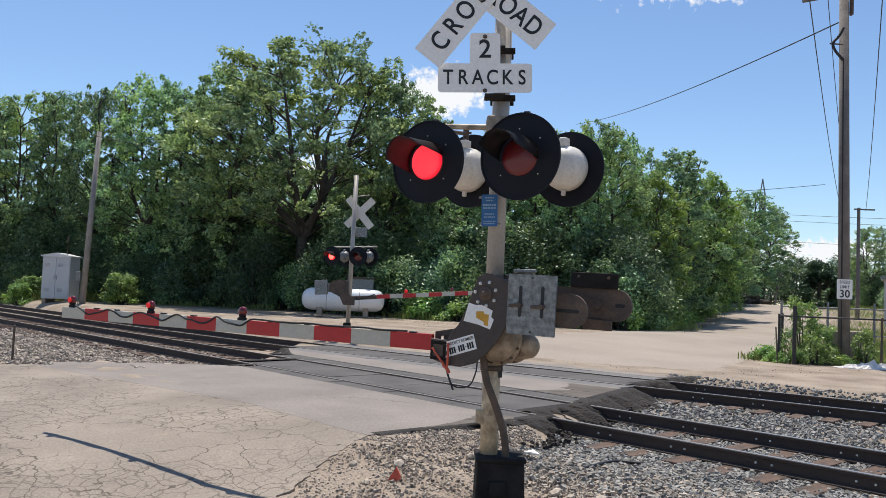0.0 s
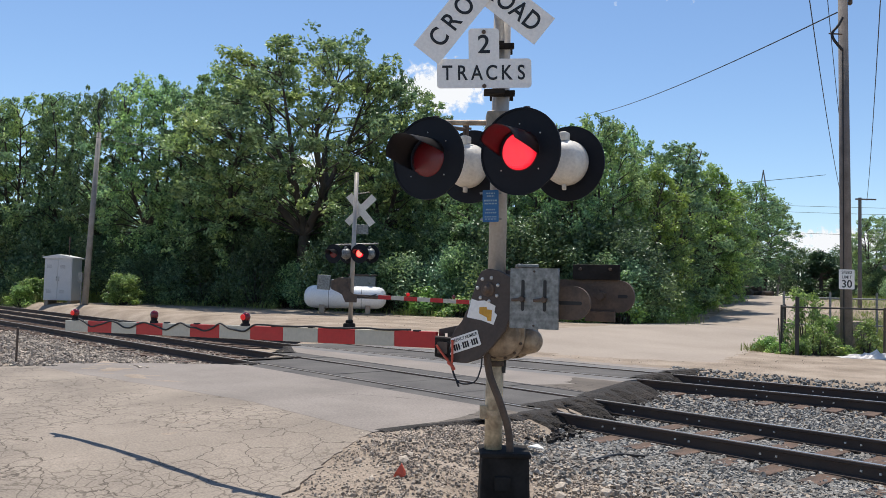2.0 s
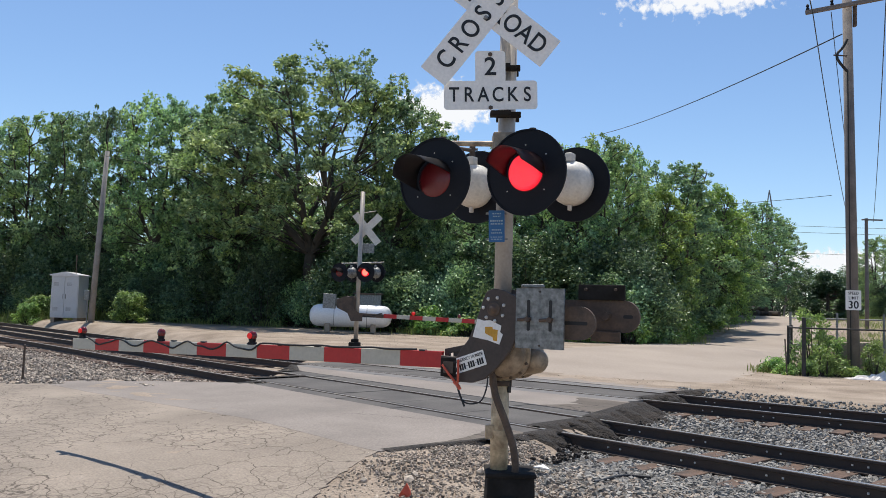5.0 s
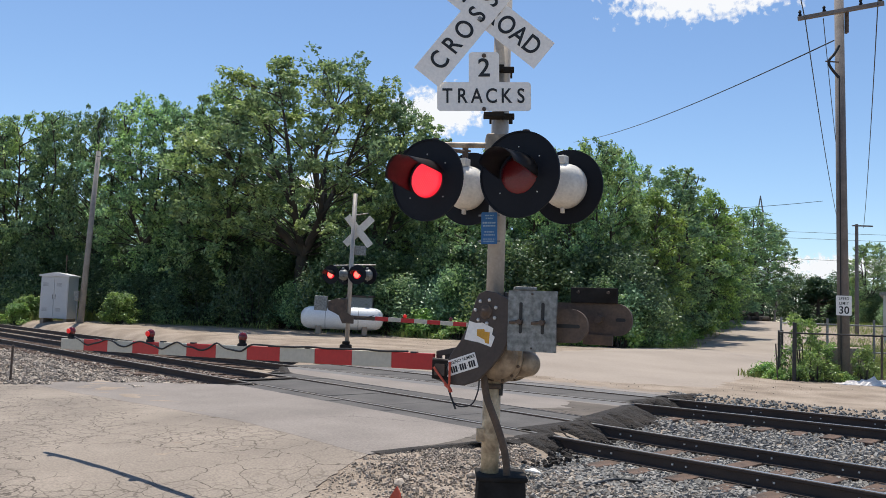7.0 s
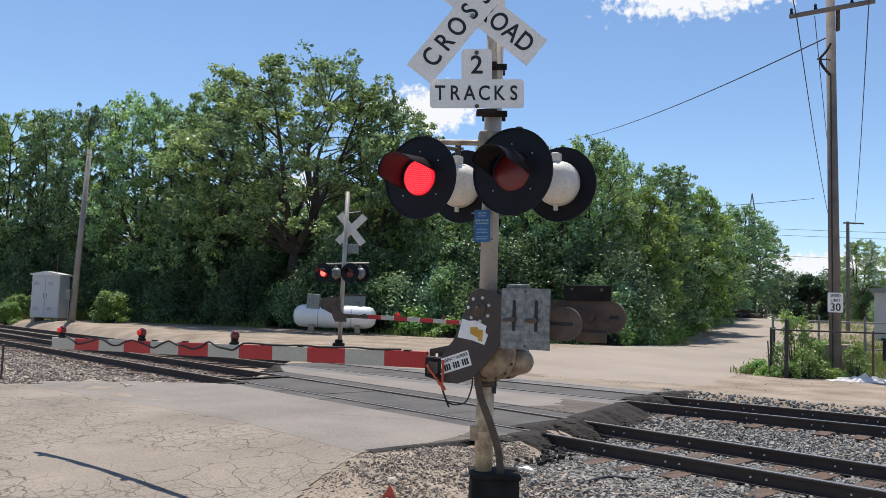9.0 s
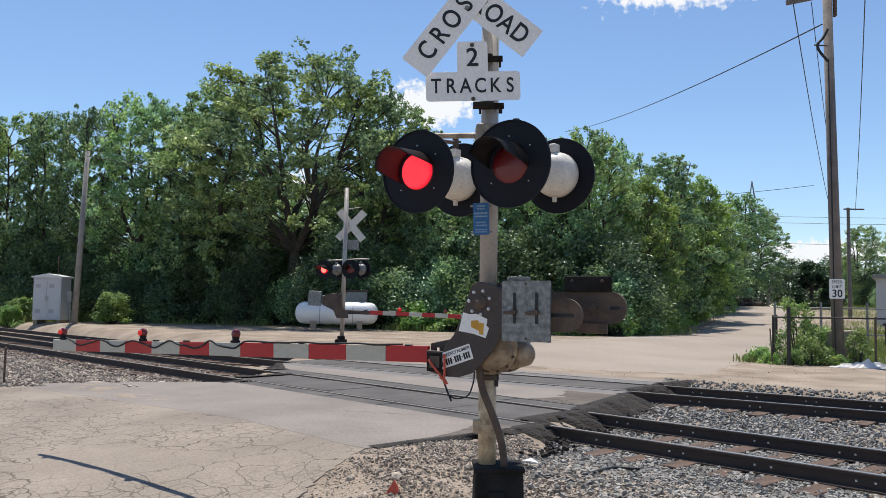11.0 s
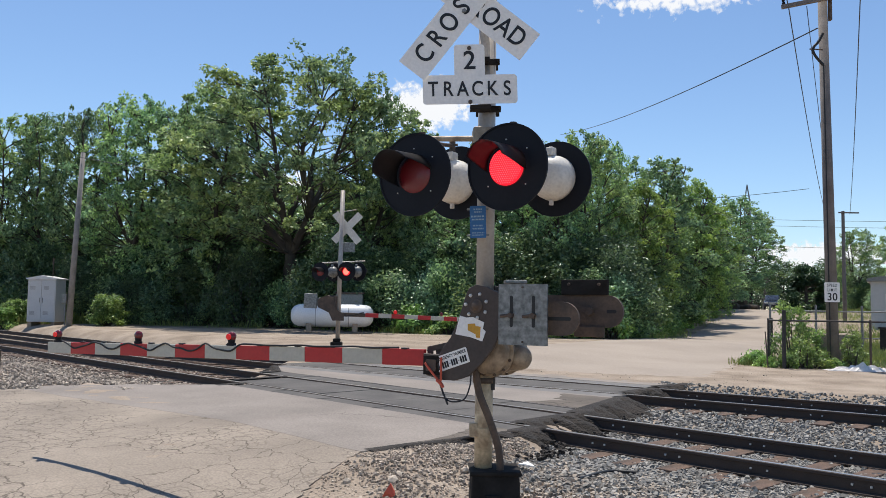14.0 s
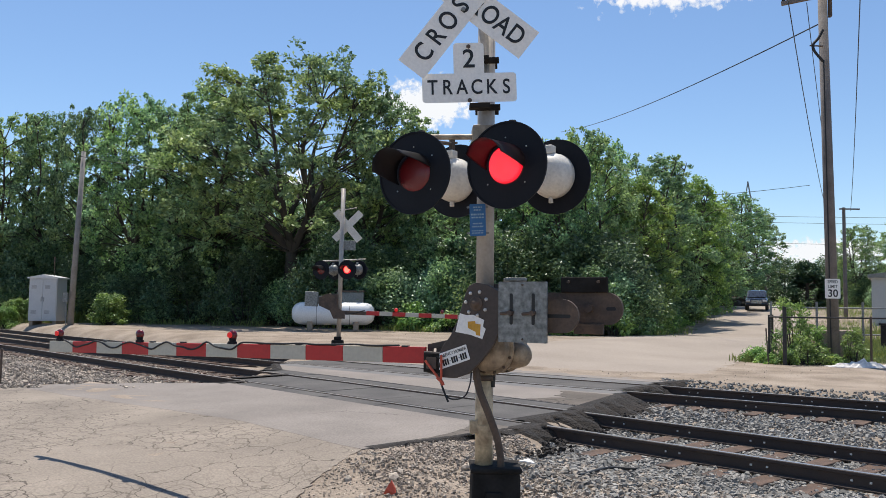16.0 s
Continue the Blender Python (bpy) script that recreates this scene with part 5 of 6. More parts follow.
s, i = 0.0, 0
while edge_at(s):
    x, y, nx_, ny_ = edge_at(s)
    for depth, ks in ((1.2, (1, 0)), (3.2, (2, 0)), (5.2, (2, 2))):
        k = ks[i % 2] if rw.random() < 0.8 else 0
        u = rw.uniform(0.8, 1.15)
        if -32 < x < -27 and rw.random() < 0.2:  # paler leaf colour stands for sun on saplings where the wood opens
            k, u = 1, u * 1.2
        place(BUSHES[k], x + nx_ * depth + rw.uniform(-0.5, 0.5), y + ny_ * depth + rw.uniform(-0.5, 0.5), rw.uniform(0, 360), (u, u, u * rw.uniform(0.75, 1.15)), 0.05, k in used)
        used.add(k)
    if rw.random() < (0.85 if 42 < s < 75 else 0.3):
        u = rw.uniform(0.5, 1.0)
        place(BUSHES[3], x - nx_ * 0.3, y - ny_ * 0.3, rw.uniform(0, 360), (u, u, u * rw.uniform(0.7, 1.2)), 0.03, 3 in used)
        used.add(3)
    s += 1.9
    i += 1


sunlit = place(bush("bush", 55, 3.2, 1.5, LEAF_BUSH, "sunlit yellow-green shrub before the dark wood", 220, 0.075, 34), -44.3, 17.3, 30, (0.8, 0.8, 0.55), 0.05, False)
place(sunlit, -50.9, 14.7, 130, (0.7, 0.7, 0.45), 0.05)
place(sunlit, -50.2, 13.9, 210, (0.6, 0.6, 0.4), 0.05)


def tufts(name, spots, blades, height, material, seed, label, category="grass"):
    """Grass and weeds: thin bent blades in tufts."""
    r = np.random.default_rng(seed)
    P, F = [], []
    n = 0
    for x, y, spread, k in spots:
        m = int(blades * k)
        px, py = r.normal(x, spread, m), r.normal(y, spread, m)
        z = heights(px, py)
        hh = height * r.uniform(0.35, 1.15, m) * (0.6 + 0.4 * k)
        a = r.uniform(0, 6.283, m)
        w = 0.005 + 0.009 * r.uniform(0, 1, m)
        lean = r.uniform(0.05, 0.45, m) * hh
        ca_, sa_ = np.cos(a), np.sin(a)
        v = np.stack([np.stack([px - sa_ * w, py + ca_ * w, z - 0.02], 1), np.stack([px + sa_ * w, py - ca_ * w, z - 0.02], 1),
                      np.stack([px + ca_ * lean * 0.4 + sa_ * w * 0.7, py + sa_ * lean * 0.4 - ca_ * w * 0.7, z + hh * 0.6], 1),
                      np.stack([px + ca_ * lean, py + sa_ * lean, z + hh], 1),
                      np.stack([px + ca_ * lean * 0.4 - sa_ * w * 0.7, py + sa_ * lean * 0.4 + ca_ * w * 0.7, z + hh * 0.6], 1)], 1)
        P.append(v.reshape(-1, 3))
        F.append(n + np.arange(5 * m).reshape(m, 5))
        n += 5 * m
    ob = bulk(name, np.concatenate(P).tolist(), np.concatenate(F).tolist(), material)
    return tagged(ob, label, category, kind="stuff")


rg = random.Random(4)
tufts("grass", [(*(lambda e: (e[0] - e[2] * rg.uniform(0.2, 1.6), e[1] - e[3] * rg.uniform(0.2, 1.6)))(edge_at(rg.uniform(0, 86))), 0.5, rg.uniform(0.3, 1)) for _ in range(60)], 80, 0.42, GRASS, 61,
      "tall green grass and weeds along the wood's edge")
tufts("grass", [(*(lambda e, o: (e[0] - e[2] * o, e[1] - e[3] * o))(edge_at(rg.uniform(1, 15)), rg.uniform(0.8, 2.6)), 0.4, rg.uniform(0.4, 1)) for _ in range(46)], 130, 0.7, GRASS, 62, "rank grass behind the equipment cabinet")
tufts("grass", [(-10.2 + rg.uniform(-0.6, 5.5), 24.2 + rg.uniform(-0.4, 4.5), 0.3, rg.uniform(0.3, 1)) for _ in range(46)], 90, 0.22, GRASS, 63, "dry green grass and weeds under the fence")
tufts("grass", [(-11.1 + rg.uniform(-0.4, 0.4), 23.4 + rg.uniform(-0.4, 0.5), 0.25, 1) for _ in range(8)], 70, 0.24, GRASS, 64, "clump of grass at the fence corner")
tufts("grass", [(-q * rg.uniform(0.27, 0.43), q, 0.5, rg.uniform(0.3, 1)) for q in (27.5 + 22 * i / 240 for i in range(240))], 95, 0.3, GRASS, 66, "patchy green grass in the fenced yard")
tufts("grass", [(-20 - 0.47 * (q - 40) + 6.5 + 24 * rg.random() ** 1.4, q, 1.2, rg.uniform(0.4, 1)) for q in (46 + 62 * i / 240 for i in range(240))], 80, 0.36, GRASS, 65, "grass field beyond the fence")


# ---- beside the tracks ----
cab = thing("equipment_cabinet", pose(-47.35, 15.15, 0.28, 0, 0, YAW), "tall pale grey steel equipment cabinet on short legs", "cabinet")
bm = bmesh.new()
box(bm, -0.75, 0.75, -0.6, 0.6, 0.16, 2.45, 0.015)
part("body", bm, CABINET, cab)
bm = bmesh.new()
plate(bm, [(-0.83, 2.44), (0.83, 2.44), (0.83, 2.50), (0.0, 2.66), (-0.83, 2.50)], -0.7, 0.7)
part("roof", bm, mat("white roof", (0.72, 0.72, 0.72), 0.4, bump=0), cab, "low pitched white roof")
for sx in (-0.36, 0.36):
    bm = bmesh.new()
    box(bm, sx - 0.345, sx + 0.345, -0.625, -0.598, 0.25, 2.36, 0.008)
    d = part("door", bm, CABINET, cab)
    bm = bmesh.new()
    rod(bm, (sx * 0.2, -0.65, 1.2), (sx * 0.2, -0.65, 1.45), 0.015)
    part("handle", bm, GALV, d)
    for z in (0.55, 1.9):
        bm = bmesh.new()
        for q in range(4):
            box(bm, sx - 0.25, sx + 0.02, -0.632, -0.622, z + q * 0.05, z + q * 0.05 + 0.022)
        part("vent", bm, mat("grey vent", (0.3, 0.3, 0.31), 0.6, bump=0), d)
for sx in (-0.62, 0.62):
    bm = bmesh.new()
    box(bm, sx - 0.1, sx + 0.1, -0.55, 0.55, -0.15, 0.17, 0.01)
    part("leg", bm, CONCRETE, cab)
bm = bmesh.new()
rod(bm, (0.42, -0.3, 2.5), (0.42, -0.3, 3.35), 0.02)
rod(bm, (0.42, -0.3, 3.3), (0.42, -0.3, 3.62), 0.045)
part("aerial", bm, RUSTY, cab, "thin whip aerial")

lp = thing("wooden_pole", pose(-44.46, 15.36, 0.2, 0, 0, YAW), "weathered grey wooden pole leaning slightly beside the cabinet", "utility pole", "utility poles")
bm = bmesh.new()
rod(bm, (0, 0, -0.1), (0.36, 0, 9.2), 0.165, 0.115, 16)
part("shaft", bm, GREY_POLE, lp, "", True)
bm = bmesh.new()
box(bm, -0.32, -0.08, -0.25, -0.08, 1.25, 1.75, 0.02)
rod(bm, (-0.15, -0.16, 0.0), (-0.15, -0.16, 1.3), 0.03)
part("meter_box", bm, GALV, lp, "grey meter box")
bm = bmesh.new()
rod(bm, (0.35, -0.02, 8.8), (0.36, -0.02, 10.1), 0.02)
part("top_pin", bm, RUSTY, lp)

tank = thing("gas_tank", pose(-31.07, 22.45, 0.47, 0, 0, YAW + 4), "long white horizontal gas tank on saddles, half in shade", "tank")
bm = bmesh.new()
prof = [(0.05, -1.90), (0.26, -1.86), (0.42, -1.74), (0.50, -1.55), (0.52, -1.3), (0.52, 1.3), (0.50, 1.55), (0.42, 1.74), (0.26, 1.86), (0.05, 1.90)]
lathe(bm, prof, 32)
bmesh.ops.transform(bm, matrix=pose(0, 0, 0.62, 0, 0, 90), verts=bm.verts)
part("shell", bm, TANK, tank, "", True)
bm = bmesh.new()
lathe(bm, [(0.20, -0.14), (0.20, 0.1), (0.15, 0.15), (0.03, 0.17)], 20)
bmesh.ops.transform(bm, matrix=pose(0.15, 0, 1.16, 90), verts=bm.verts)
part("valve_dome", bm, TANK, tank, "", True)
for sx in (-1.05, 1.05):
    bm = bmesh.new()
    box(bm, sx - 0.12, sx + 0.12, -0.42, 0.42, -0.12, 0.26, 0.015)
    part("saddle", bm, CONCRETE, tank)
for q in (-0.75, 0.75):
    bm = bmesh.new()
    disc_ring(bm, 0.526, -0.012, 0.012, 32, 0.515)
    part("weld_band", bm, GALV, tank).matrix_basis = pose(q, 0, 0.62, 0, 0, 90)
bin_ = thing("equipment_box", pose(-32.6, 24.6, 0.5, 0, 0, YAW), "weathered grey box standing behind the tank", "box")
bm = bmesh.new()
box(bm, -0.65, 0.65, -0.4, 0.4, 0, 1.62, 0.03)
part("body", bm, GALV, bin_)
bm = bmesh.new()
box(bm, -0.72, 0.72, -0.46, 0.46, 1.62, 1.70, 0.02)
part("lid", bm, RUSTY, bin_)

st = thing("marker_stake", pose(-17.25, 4.73, ground_z(-17.25, 4.73)), "thin dark steel marker stake in the ballast", "stake")
bm = bmesh.new()
rod(bm, (0, 0, -0.15), (0.02, 0, 0.66), 0.022, n=8)
bmesh.ops.create_icosphere(bm, subdivisions=1, radius=0.03, matrix=Matrix.Translation((0.02, 0, 0.67)))
part("rod", bm, RUSTY, st)

# ---- the utility pole and its wires ----
ARM_POSE = pose(-0.03, 0, 10.93, 0, -3, -30)
up = thing("utility_pole", pose(-9.54, 24.45, -0.14, 0, 0, YAW), "tall weathered wooden utility pole with a crossarm and insulators", "utility pole", "utility poles")
bm = bmesh.new()
rod(bm, (0.08, 0, -0.3), (-0.05, 0.05, 11.6), 0.168, 0.125, 18)
for v in bm.verts:
    v.co.x += 0.008 * math.sin(v.co.z * 3)
part("shaft", bm, WOOD_POLE, up, "", True)
bm = bmesh.new()
box(bm, -1.15, 1.15, -0.20, -0.09, -0.06, 0.06, 0.01, ARM_POSE)
arm_ob = part("crossarm", bm, WOOD_POLE, up)
for sx in (-1.08, -0.42, 0.55, 1.06):
    bm = bmesh.new()
    lathe(bm, [(0.02, -0.1), (0.05, -0.05), (0.03, 0.0), (0.055, 0.05), (0.03, 0.1), (0.02, 0.16)], 10)
    bmesh.ops.transform(bm, matrix=ARM_POSE @ pose(sx, -0.145, 0.15, -90), verts=bm.verts)
    part("insulator", bm, BLACK_PAINT, arm_ob)
bm = bmesh.new()
box(bm, 0.09, 0.17, -0.12, 0.02, 10.3, 11.0, 0.02)
part("cutout", bm, RUSTY, up)
tube("conduit_loop", smooth_line([(-0.14, -0.15, 9.88), (-0.28, -0.16, 9.63), (-0.44, -0.16, 9.43), (-0.40, -0.16, 9.23), (-0.15, -0.15, 8.93)]), 0.04, RUBBER, up)
bm = bmesh.new()
rod(bm, (-0.14, -0.12, 9.40), (-0.54, -0.16, 9.40), 0.022)
part("loop_bracket", bm, RUSTY, up)
tube("riser", [(-0.14, -0.16, 8.98), (-0.12, -0.17, 5.0), (-0.10, -0.18, 0.2)], 0.02, RUBBER, up)

sp = thing("speed_limit_sign", pose(-9.40, 24.17, 0, 0, 0, YAW + 2), "white speed limit sign reading 30 fixed to the pole", "road sign")
bm = bmesh.new()
plate(bm, rounded(-0.225, 0.225, 1.87, 2.43, 0.03), -0.06, -0.055)
part("sign_plate", bm, SIGN_WHITE, sp)
lettering("words", "SPEED", 0.118, SIGN_BLACK, sp, pose(0, -0.063, 2.345), 1.12, 0.86)
lettering("words", "LIMIT", 0.118, SIGN_BLACK, sp, pose(0, -0.063, 2.21), 1.2, 0.86)
lettering("digits", "30", 0.30, SIGN_BLACK, sp, pose(0, -0.063, 2.01), 1.05, 1.0, 0.003)

up2 = thing("utility_pole", pose(-23.45, 62.85, ground_z(-23.45, 62.85), 0, 0, YAW), "distant wooden utility pole with a crossarm", "utility pole", "utility poles")
bm = bmesh.new()
rod(bm, (0, 0, -0.2), (0, 0, 9.0 - ground_z(-23.45, 62.85)), 0.15, 0.11, 12)
part("shaft", bm, WOOD_POLE, up2)
bm = bmesh.new()
box(bm, -0.4, 1.1, -0.2, -0.1, 7.9, 8.0)
part("crossarm", bm, WOOD_POLE, up2)


def wire(name, a, b, sag, r, label="thin black overhead wire between the poles"):
    a, b = Vector(a), Vector(b)
    pts = [a.lerp(b, i / 24) - Vector((0, 0, 4 * sag * (i / 24) * (1 - i / 24))) for i in range(25)]
    return tagged(tube(name, pts, r, WIRE, None, 1), label, "wire", "overhead wires")


wire("power_wire", (-10.3, 23.75, 10.55), (-24.3, 61.9, 8.7), 0.6, 0.016)
wire("power_wire", (-8.75, 25.05, 10.85), (-23.2, 63.5, 8.8), 0.6, 0.016)
wire("power_wire", (-9.9, 24.05, 10.6), (-23.9, 62.4, 8.75), 0.9, 0.012)
wire("power_wire", (-10.3, 23.75, 10.55), (3, -12, 11.5), 0.8, 0.016)
wire("power_wire", (-8.75, 25.05, 10.85), (4.5, -11, 11.5), 0.8, 0.016)
wire("service_wire", (-9.7, 24.3, 9.95), (-46, 58, 17.2), 0.5, 0.020)
wire("service_wire", (-43.98, 15.23, 9.1), (-20.6, 50, 9.0), 1.6, 0.016)
for k, (za, zb) in enumerate(((46, 42), (43, 39), (33, 30))):
    wire("far_transmission_wire", (-187, 383, za), (140, 520, zb), 4, 0.09, "faint distant transmission wire")

# steel lattice tower far away
py = thing("transmission_tower", pose(-187.7, 383, ground_z(-187.7, 383) - 0.05, 0, 0, 30), "distant grey lattice transmission tower above the trees", "tower")
bm = bmesh.new()


def tower_w(z):
    return 4.5 - 3.2 * min(1, z / 40) if z < 40 else 1.3


for sx in (-1, 1):
    for sy in (-1, 1):
        rod(bm, (sx * 4.5, sy * 4.5, 0), (sx * 1.3, sy * 1.3, 40), 0.36, n=5)
        rod(bm, (sx * 1.3, sy * 1.3, 40), (sx * 1.1, sy * 1.1, 54), 0.32, n=5)
        rod(bm, (sx * 1.1, sy * 1.1, 54), (0, 0, 61.5), 0.28, n=5)
part("legs", bm, GALV, py)
bm = bmesh.new()
z = 2.0
while z < 54:
    w0, z2 = tower_w(z), min(54, z + 4)
    w1 = tower_w(z2)
    for (ax, ay), (bx, by) in (((-1, -1), (1, -1)), ((1, -1), (1, 1)), ((1, 1), (-1, 1)), ((-1, 1), (-1, -1))):
        rod(bm, (ax * w0, ay * w0, z), (bx * w1, by * w1, z2), 0.18, n=4)
        rod(bm, (bx * w0, by * w0, z), (ax * w1, ay * w1, z2), 0.18, n=4)
    z += 4
part("bracing", bm, GALV, py)

# ---- fence, block and yard ----
fence = thing("chain_link_fence", pose(0, 0, 0), "sagging chain-link fence with rusty posts, grown through by weeds", "fence")
FP = [(-11.35, 24.6), (-10.75, 23.08), (-10.15, 22.75), (-8.37, 24.15), (-6.4, 25.8), (-4.4, 27.4)]
for i, (x, y) in enumerate(FP):
    bm = bmesh.new()
    rod(bm, (x, y, -0.2), (x + 0.01, y, 1.62 if i == 2 else 1.38), 0.055 if i == 2 else 0.032, n=10)
    part("post", bm, RUSTY if i == 3 else FENCE, fence)
for (ax, ay), (bx, by) in zip(FP, FP[1:]):
    bm = bmesh.new()
    rod(bm, (ax, ay, 1.33), (bx, by, 1.33), 0.024, n=8)
    part("top_rail", bm, FENCE, fence)
    L = math.dist((ax, ay), (bx, by))
    vs, fs = [], []
    dx, dy = (bx - ax) / L, (by - ay) / L
    k = -int(1.4 / 0.15)
    while k * 0.15 < L:
        for up_ in (1, -1):
            s0, s1 = k * 0.15, k * 0.15 + 1.4
            z0, z1 = (-0.06, 1.33) if up_ > 0 else (1.33, -0.06)
            c0_, c1_ = max(s0, 0), min(s1, L)
            if c1_ - c0_ < 0.02:
                continue
            za, zb = z0 + (z1 - z0) * (c0_ - s0) / 1.4, z0 + (z1 - z0) * (c1_ - s0) / 1.4
            b0 = len(vs)
            for s_, zz in ((c0_, za), (c1_, zb)):
                for ox, oz in ((0, 0.0022), (0.0022, -0.0016), (-0.0022, -0.0016)):
                    vs.append((ax + dx * s_ - dy * ox, ay + dy * s_ + dx * ox, zz + oz))
            for q in range(3):
                fs.append((b0 + q, b0 + (q + 1) % 3, b0 + 3 + (q + 1) % 3, b0 + 3 + q))
        k += 1
    tagged(bulk("wire_mesh", vs, fs, FENCE, fence), kind="stuff")
bm = bmesh.new()
rod(bm, (-10.55, 22.62, -0.1), (-10.75, 22.9, 1.0), 0.02, n=6)
part("leaning_bar", bm, RUSTY, fence)

blk = thing("concrete_block", pose(-10.1, 26.0, -0.1, 0, 0, YAW - 5), "big rough weathered concrete block behind the pole", "concrete block")
bm = bmesh.new()
box(bm, -0.66, 0.62, -0.45, 0.45, -0.1, 1.02, 0.09)
for v in bm.verts:
    v.co.x *= 1 - 0.10 * v.co.z
    v.co += Vector((rs.uniform(-0.02, 0.02), rs.uniform(-0.02, 0.02), rs.uniform(-0.025, 0.025)))
part("block", bm, CONCRETE, blk)

trash = thing("plastic_sheet", pose(-8.75, 23.0, ground_z(-8.75, 23.0)), "crumpled dirty white plastic sheet on the ground", "rubbish")
vs, fs = [], []
for i in range(19):
    for j in range(9):
        e = min(i, 18 - i, j * 2, (8 - j) * 2) / 8
        vs.append((-0.3 + 1.9 * i / 18 * 0.73 - 0.6 * j / 8 * 0.6, 1.9 * i / 18 * 0.6 + 0.6 * j / 8 * 0.7, max(0.0, min(1, e)) * rs.uniform(0.03, 0.26)))
for i in range(18):
    for j in range(8):
        a = i * 9 + j
        fs.append((a, a + 1, a + 10, a + 9))
bulk("sheet", vs, fs, mat("dirty plastic", (0.80, 0.74, 0.68), 0.5, two=(0.5, 0.44, 0.40), bump=0), trash)

bd = thing("metal_building", pose(-18.6, 54.0, ground_z(-18.6, 54), 0, 0, YAW - 30), "pale grey metal building with narrow windows beyond the yard", "building")
SIDING = mat("pale metal siding", (0.50, 0.51, 0.50), 0.6, two=(0.44, 0.45, 0.44), bump=0)
bm = bmesh.new()
box(bm, 0, 14, 0, 9, -0.3, 3.0)
part("wall", bm, SIDING, bd)
bm = bmesh.new()
plate(bm, [(-0.2, 2.95), (14.2, 2.95), (14.2, 3.15), (7, 4.1), (-0.2, 3.15)], -0.25, 9.2)
part("roof", bm, GALV, bd)
for i in range(4):
    bm = bmesh.new()
    box(bm, -0.03, 0.05, 0.8 + i * 1.7, 1.5 + i * 1.7, 1.0, 2.2)
    w_ = part("window", bm, SIGN_WHITE, bd)
    bm = bmesh.new()
    box(bm, -0.045, 0.0, 0.88 + i * 1.7, 1.42 + i * 1.7, 1.08, 2.12)
    part("pane", bm, mat("dark pane", (0.03, 0.035, 0.04), 0.1, bump=0), w_)
for i in range(5):
    bm = bmesh.new()
    box(bm, 0.8 + i * 2.6, 1.6 + i * 2.6, -0.03, 0.05, 1.0, 2.2)
    w_ = part("window", bm, SIGN_WHITE, bd)
    bm = bmesh.new()
    box(bm, 0.88 + i * 2.6, 1.52 + i * 2.6, -0.045, 0.0, 1.08, 2.12)
    part("pane", bm, mat("dark pane", (0.03, 0.035, 0.04), 0.1, bump=0), w_)

# yard fence further back, with a bin
yf_ = thing("yard_fence", pose(0, 0, 0), "grey steel yard fence behind the weeds", "fence")
for i in range(7):
    x, y = -15.5 + i * 1.35, 33.5 + i * 1.3
    bm = bmesh.new()
    rod(bm, (x, y, -0.2), (x, y, 1.85), 0.05, n=8)
    part("post", bm, GALV, yf_)
for z in (0.5, 1.6):
    bm = bmesh.new()
    rod(bm, (-15.5, 33.5, z), (-7.4, 41.3, z), 0.03, n=6)
    part("rail", bm, GALV, yf_)
wb = thing("waste_bin", pose(-11.2, 34.6, ground_z(-11.2, 34.6), 0, 0, YAW), "dark plastic waste bin by the yard fence", "bin")
bm = bmesh.new()
box(bm, -0.32, 0.32, -0.3, 0.3, 0, 0.95, 0.04)
box(bm, -0.36, 0.36, -0.36, 0.34, 0.95, 1.03, 0.02)
part("body", bm, BLACK_PAINT, wb)

# ---- trees beyond the fence ----
weed = place(bush("bush", 71, 2.0, 0.9, LEAF_BUSH, "young leafy weed tree growing through the fence", 130, 0.055, 18, ("bush", "weeds at the fence")), -10.55, 24.3, 20, (0.78, 0.78, 1.0), 0.1, False)
place(bush("bush", 72, 1.1, 0.7, LEAF_BUSH, "low weeds round the fence post", 70, 0.05, 10, ("bush", "")), -9.9, 23.6, 80, (1, 1, 0.8), 0.1, False)
for x, y, u in ((-10.3, 25.0, 0.62), (-9.1, 24.9, 0.6)):
    place(weed, x, y, 50 * x, (u, u, u * 0.9), 0.05)
for i in range(6):
    u = rs.uniform(0.22, 0.4)
    place(BUSHES[3], -11.5 + i * 0.42 + rs.uniform(-0.2, 0.2), 22.9 + abs(i - 2) * 0.3 + rs.uniform(-0.2, 0.3), rs.uniform(0, 360), (u, u, u * rs.uniform(0.6, 1.2)), 0.03)
firs = thing("fir_tree", pose(-31.8, 76.2, ground_z(-31.8, 76.2)), "dark round-topped conifer beyond the yard", "tree")
rf = random.Random(9)
cl, rad, vs, fs = [], [], [], []
limb(vs, fs, [Vector((0, 0, -0.2)), Vector((0, 0, 3.9))], [0.22, 0.05], 7)
for i in range(60):
    t = rf.random()
    d = (2.4 * (1 - t) ** 0.7 + 0.2) * math.sqrt(rf.uniform(0.3, 1))
    q = rf.uniform(0, 6.283)
    cl.append((d * math.cos(q), d * math.sin(q), 0.3 + 4.0 * t))
    rad.append(rf.uniform(0.3, 0.55))
    limb(vs, fs, [Vector((0, 0, max(0.2, cl[-1][2] - 0.3))), Vector(cl[-1])], [0.04, 0.015], 4)
bulk("trunk", vs, fs, BARK, firs)
v, f = leaf_cloud(np.array(cl), np.array(rad), 130, 0.16, np.random.default_rng(9), 0.7)
bulk("crown", v.tolist(), f.tolist(), LEAF_FIR, firs)
place(kinds[2], -30.3, 84.5, 40, (0.62, 0.62, 0.62), 0.0)
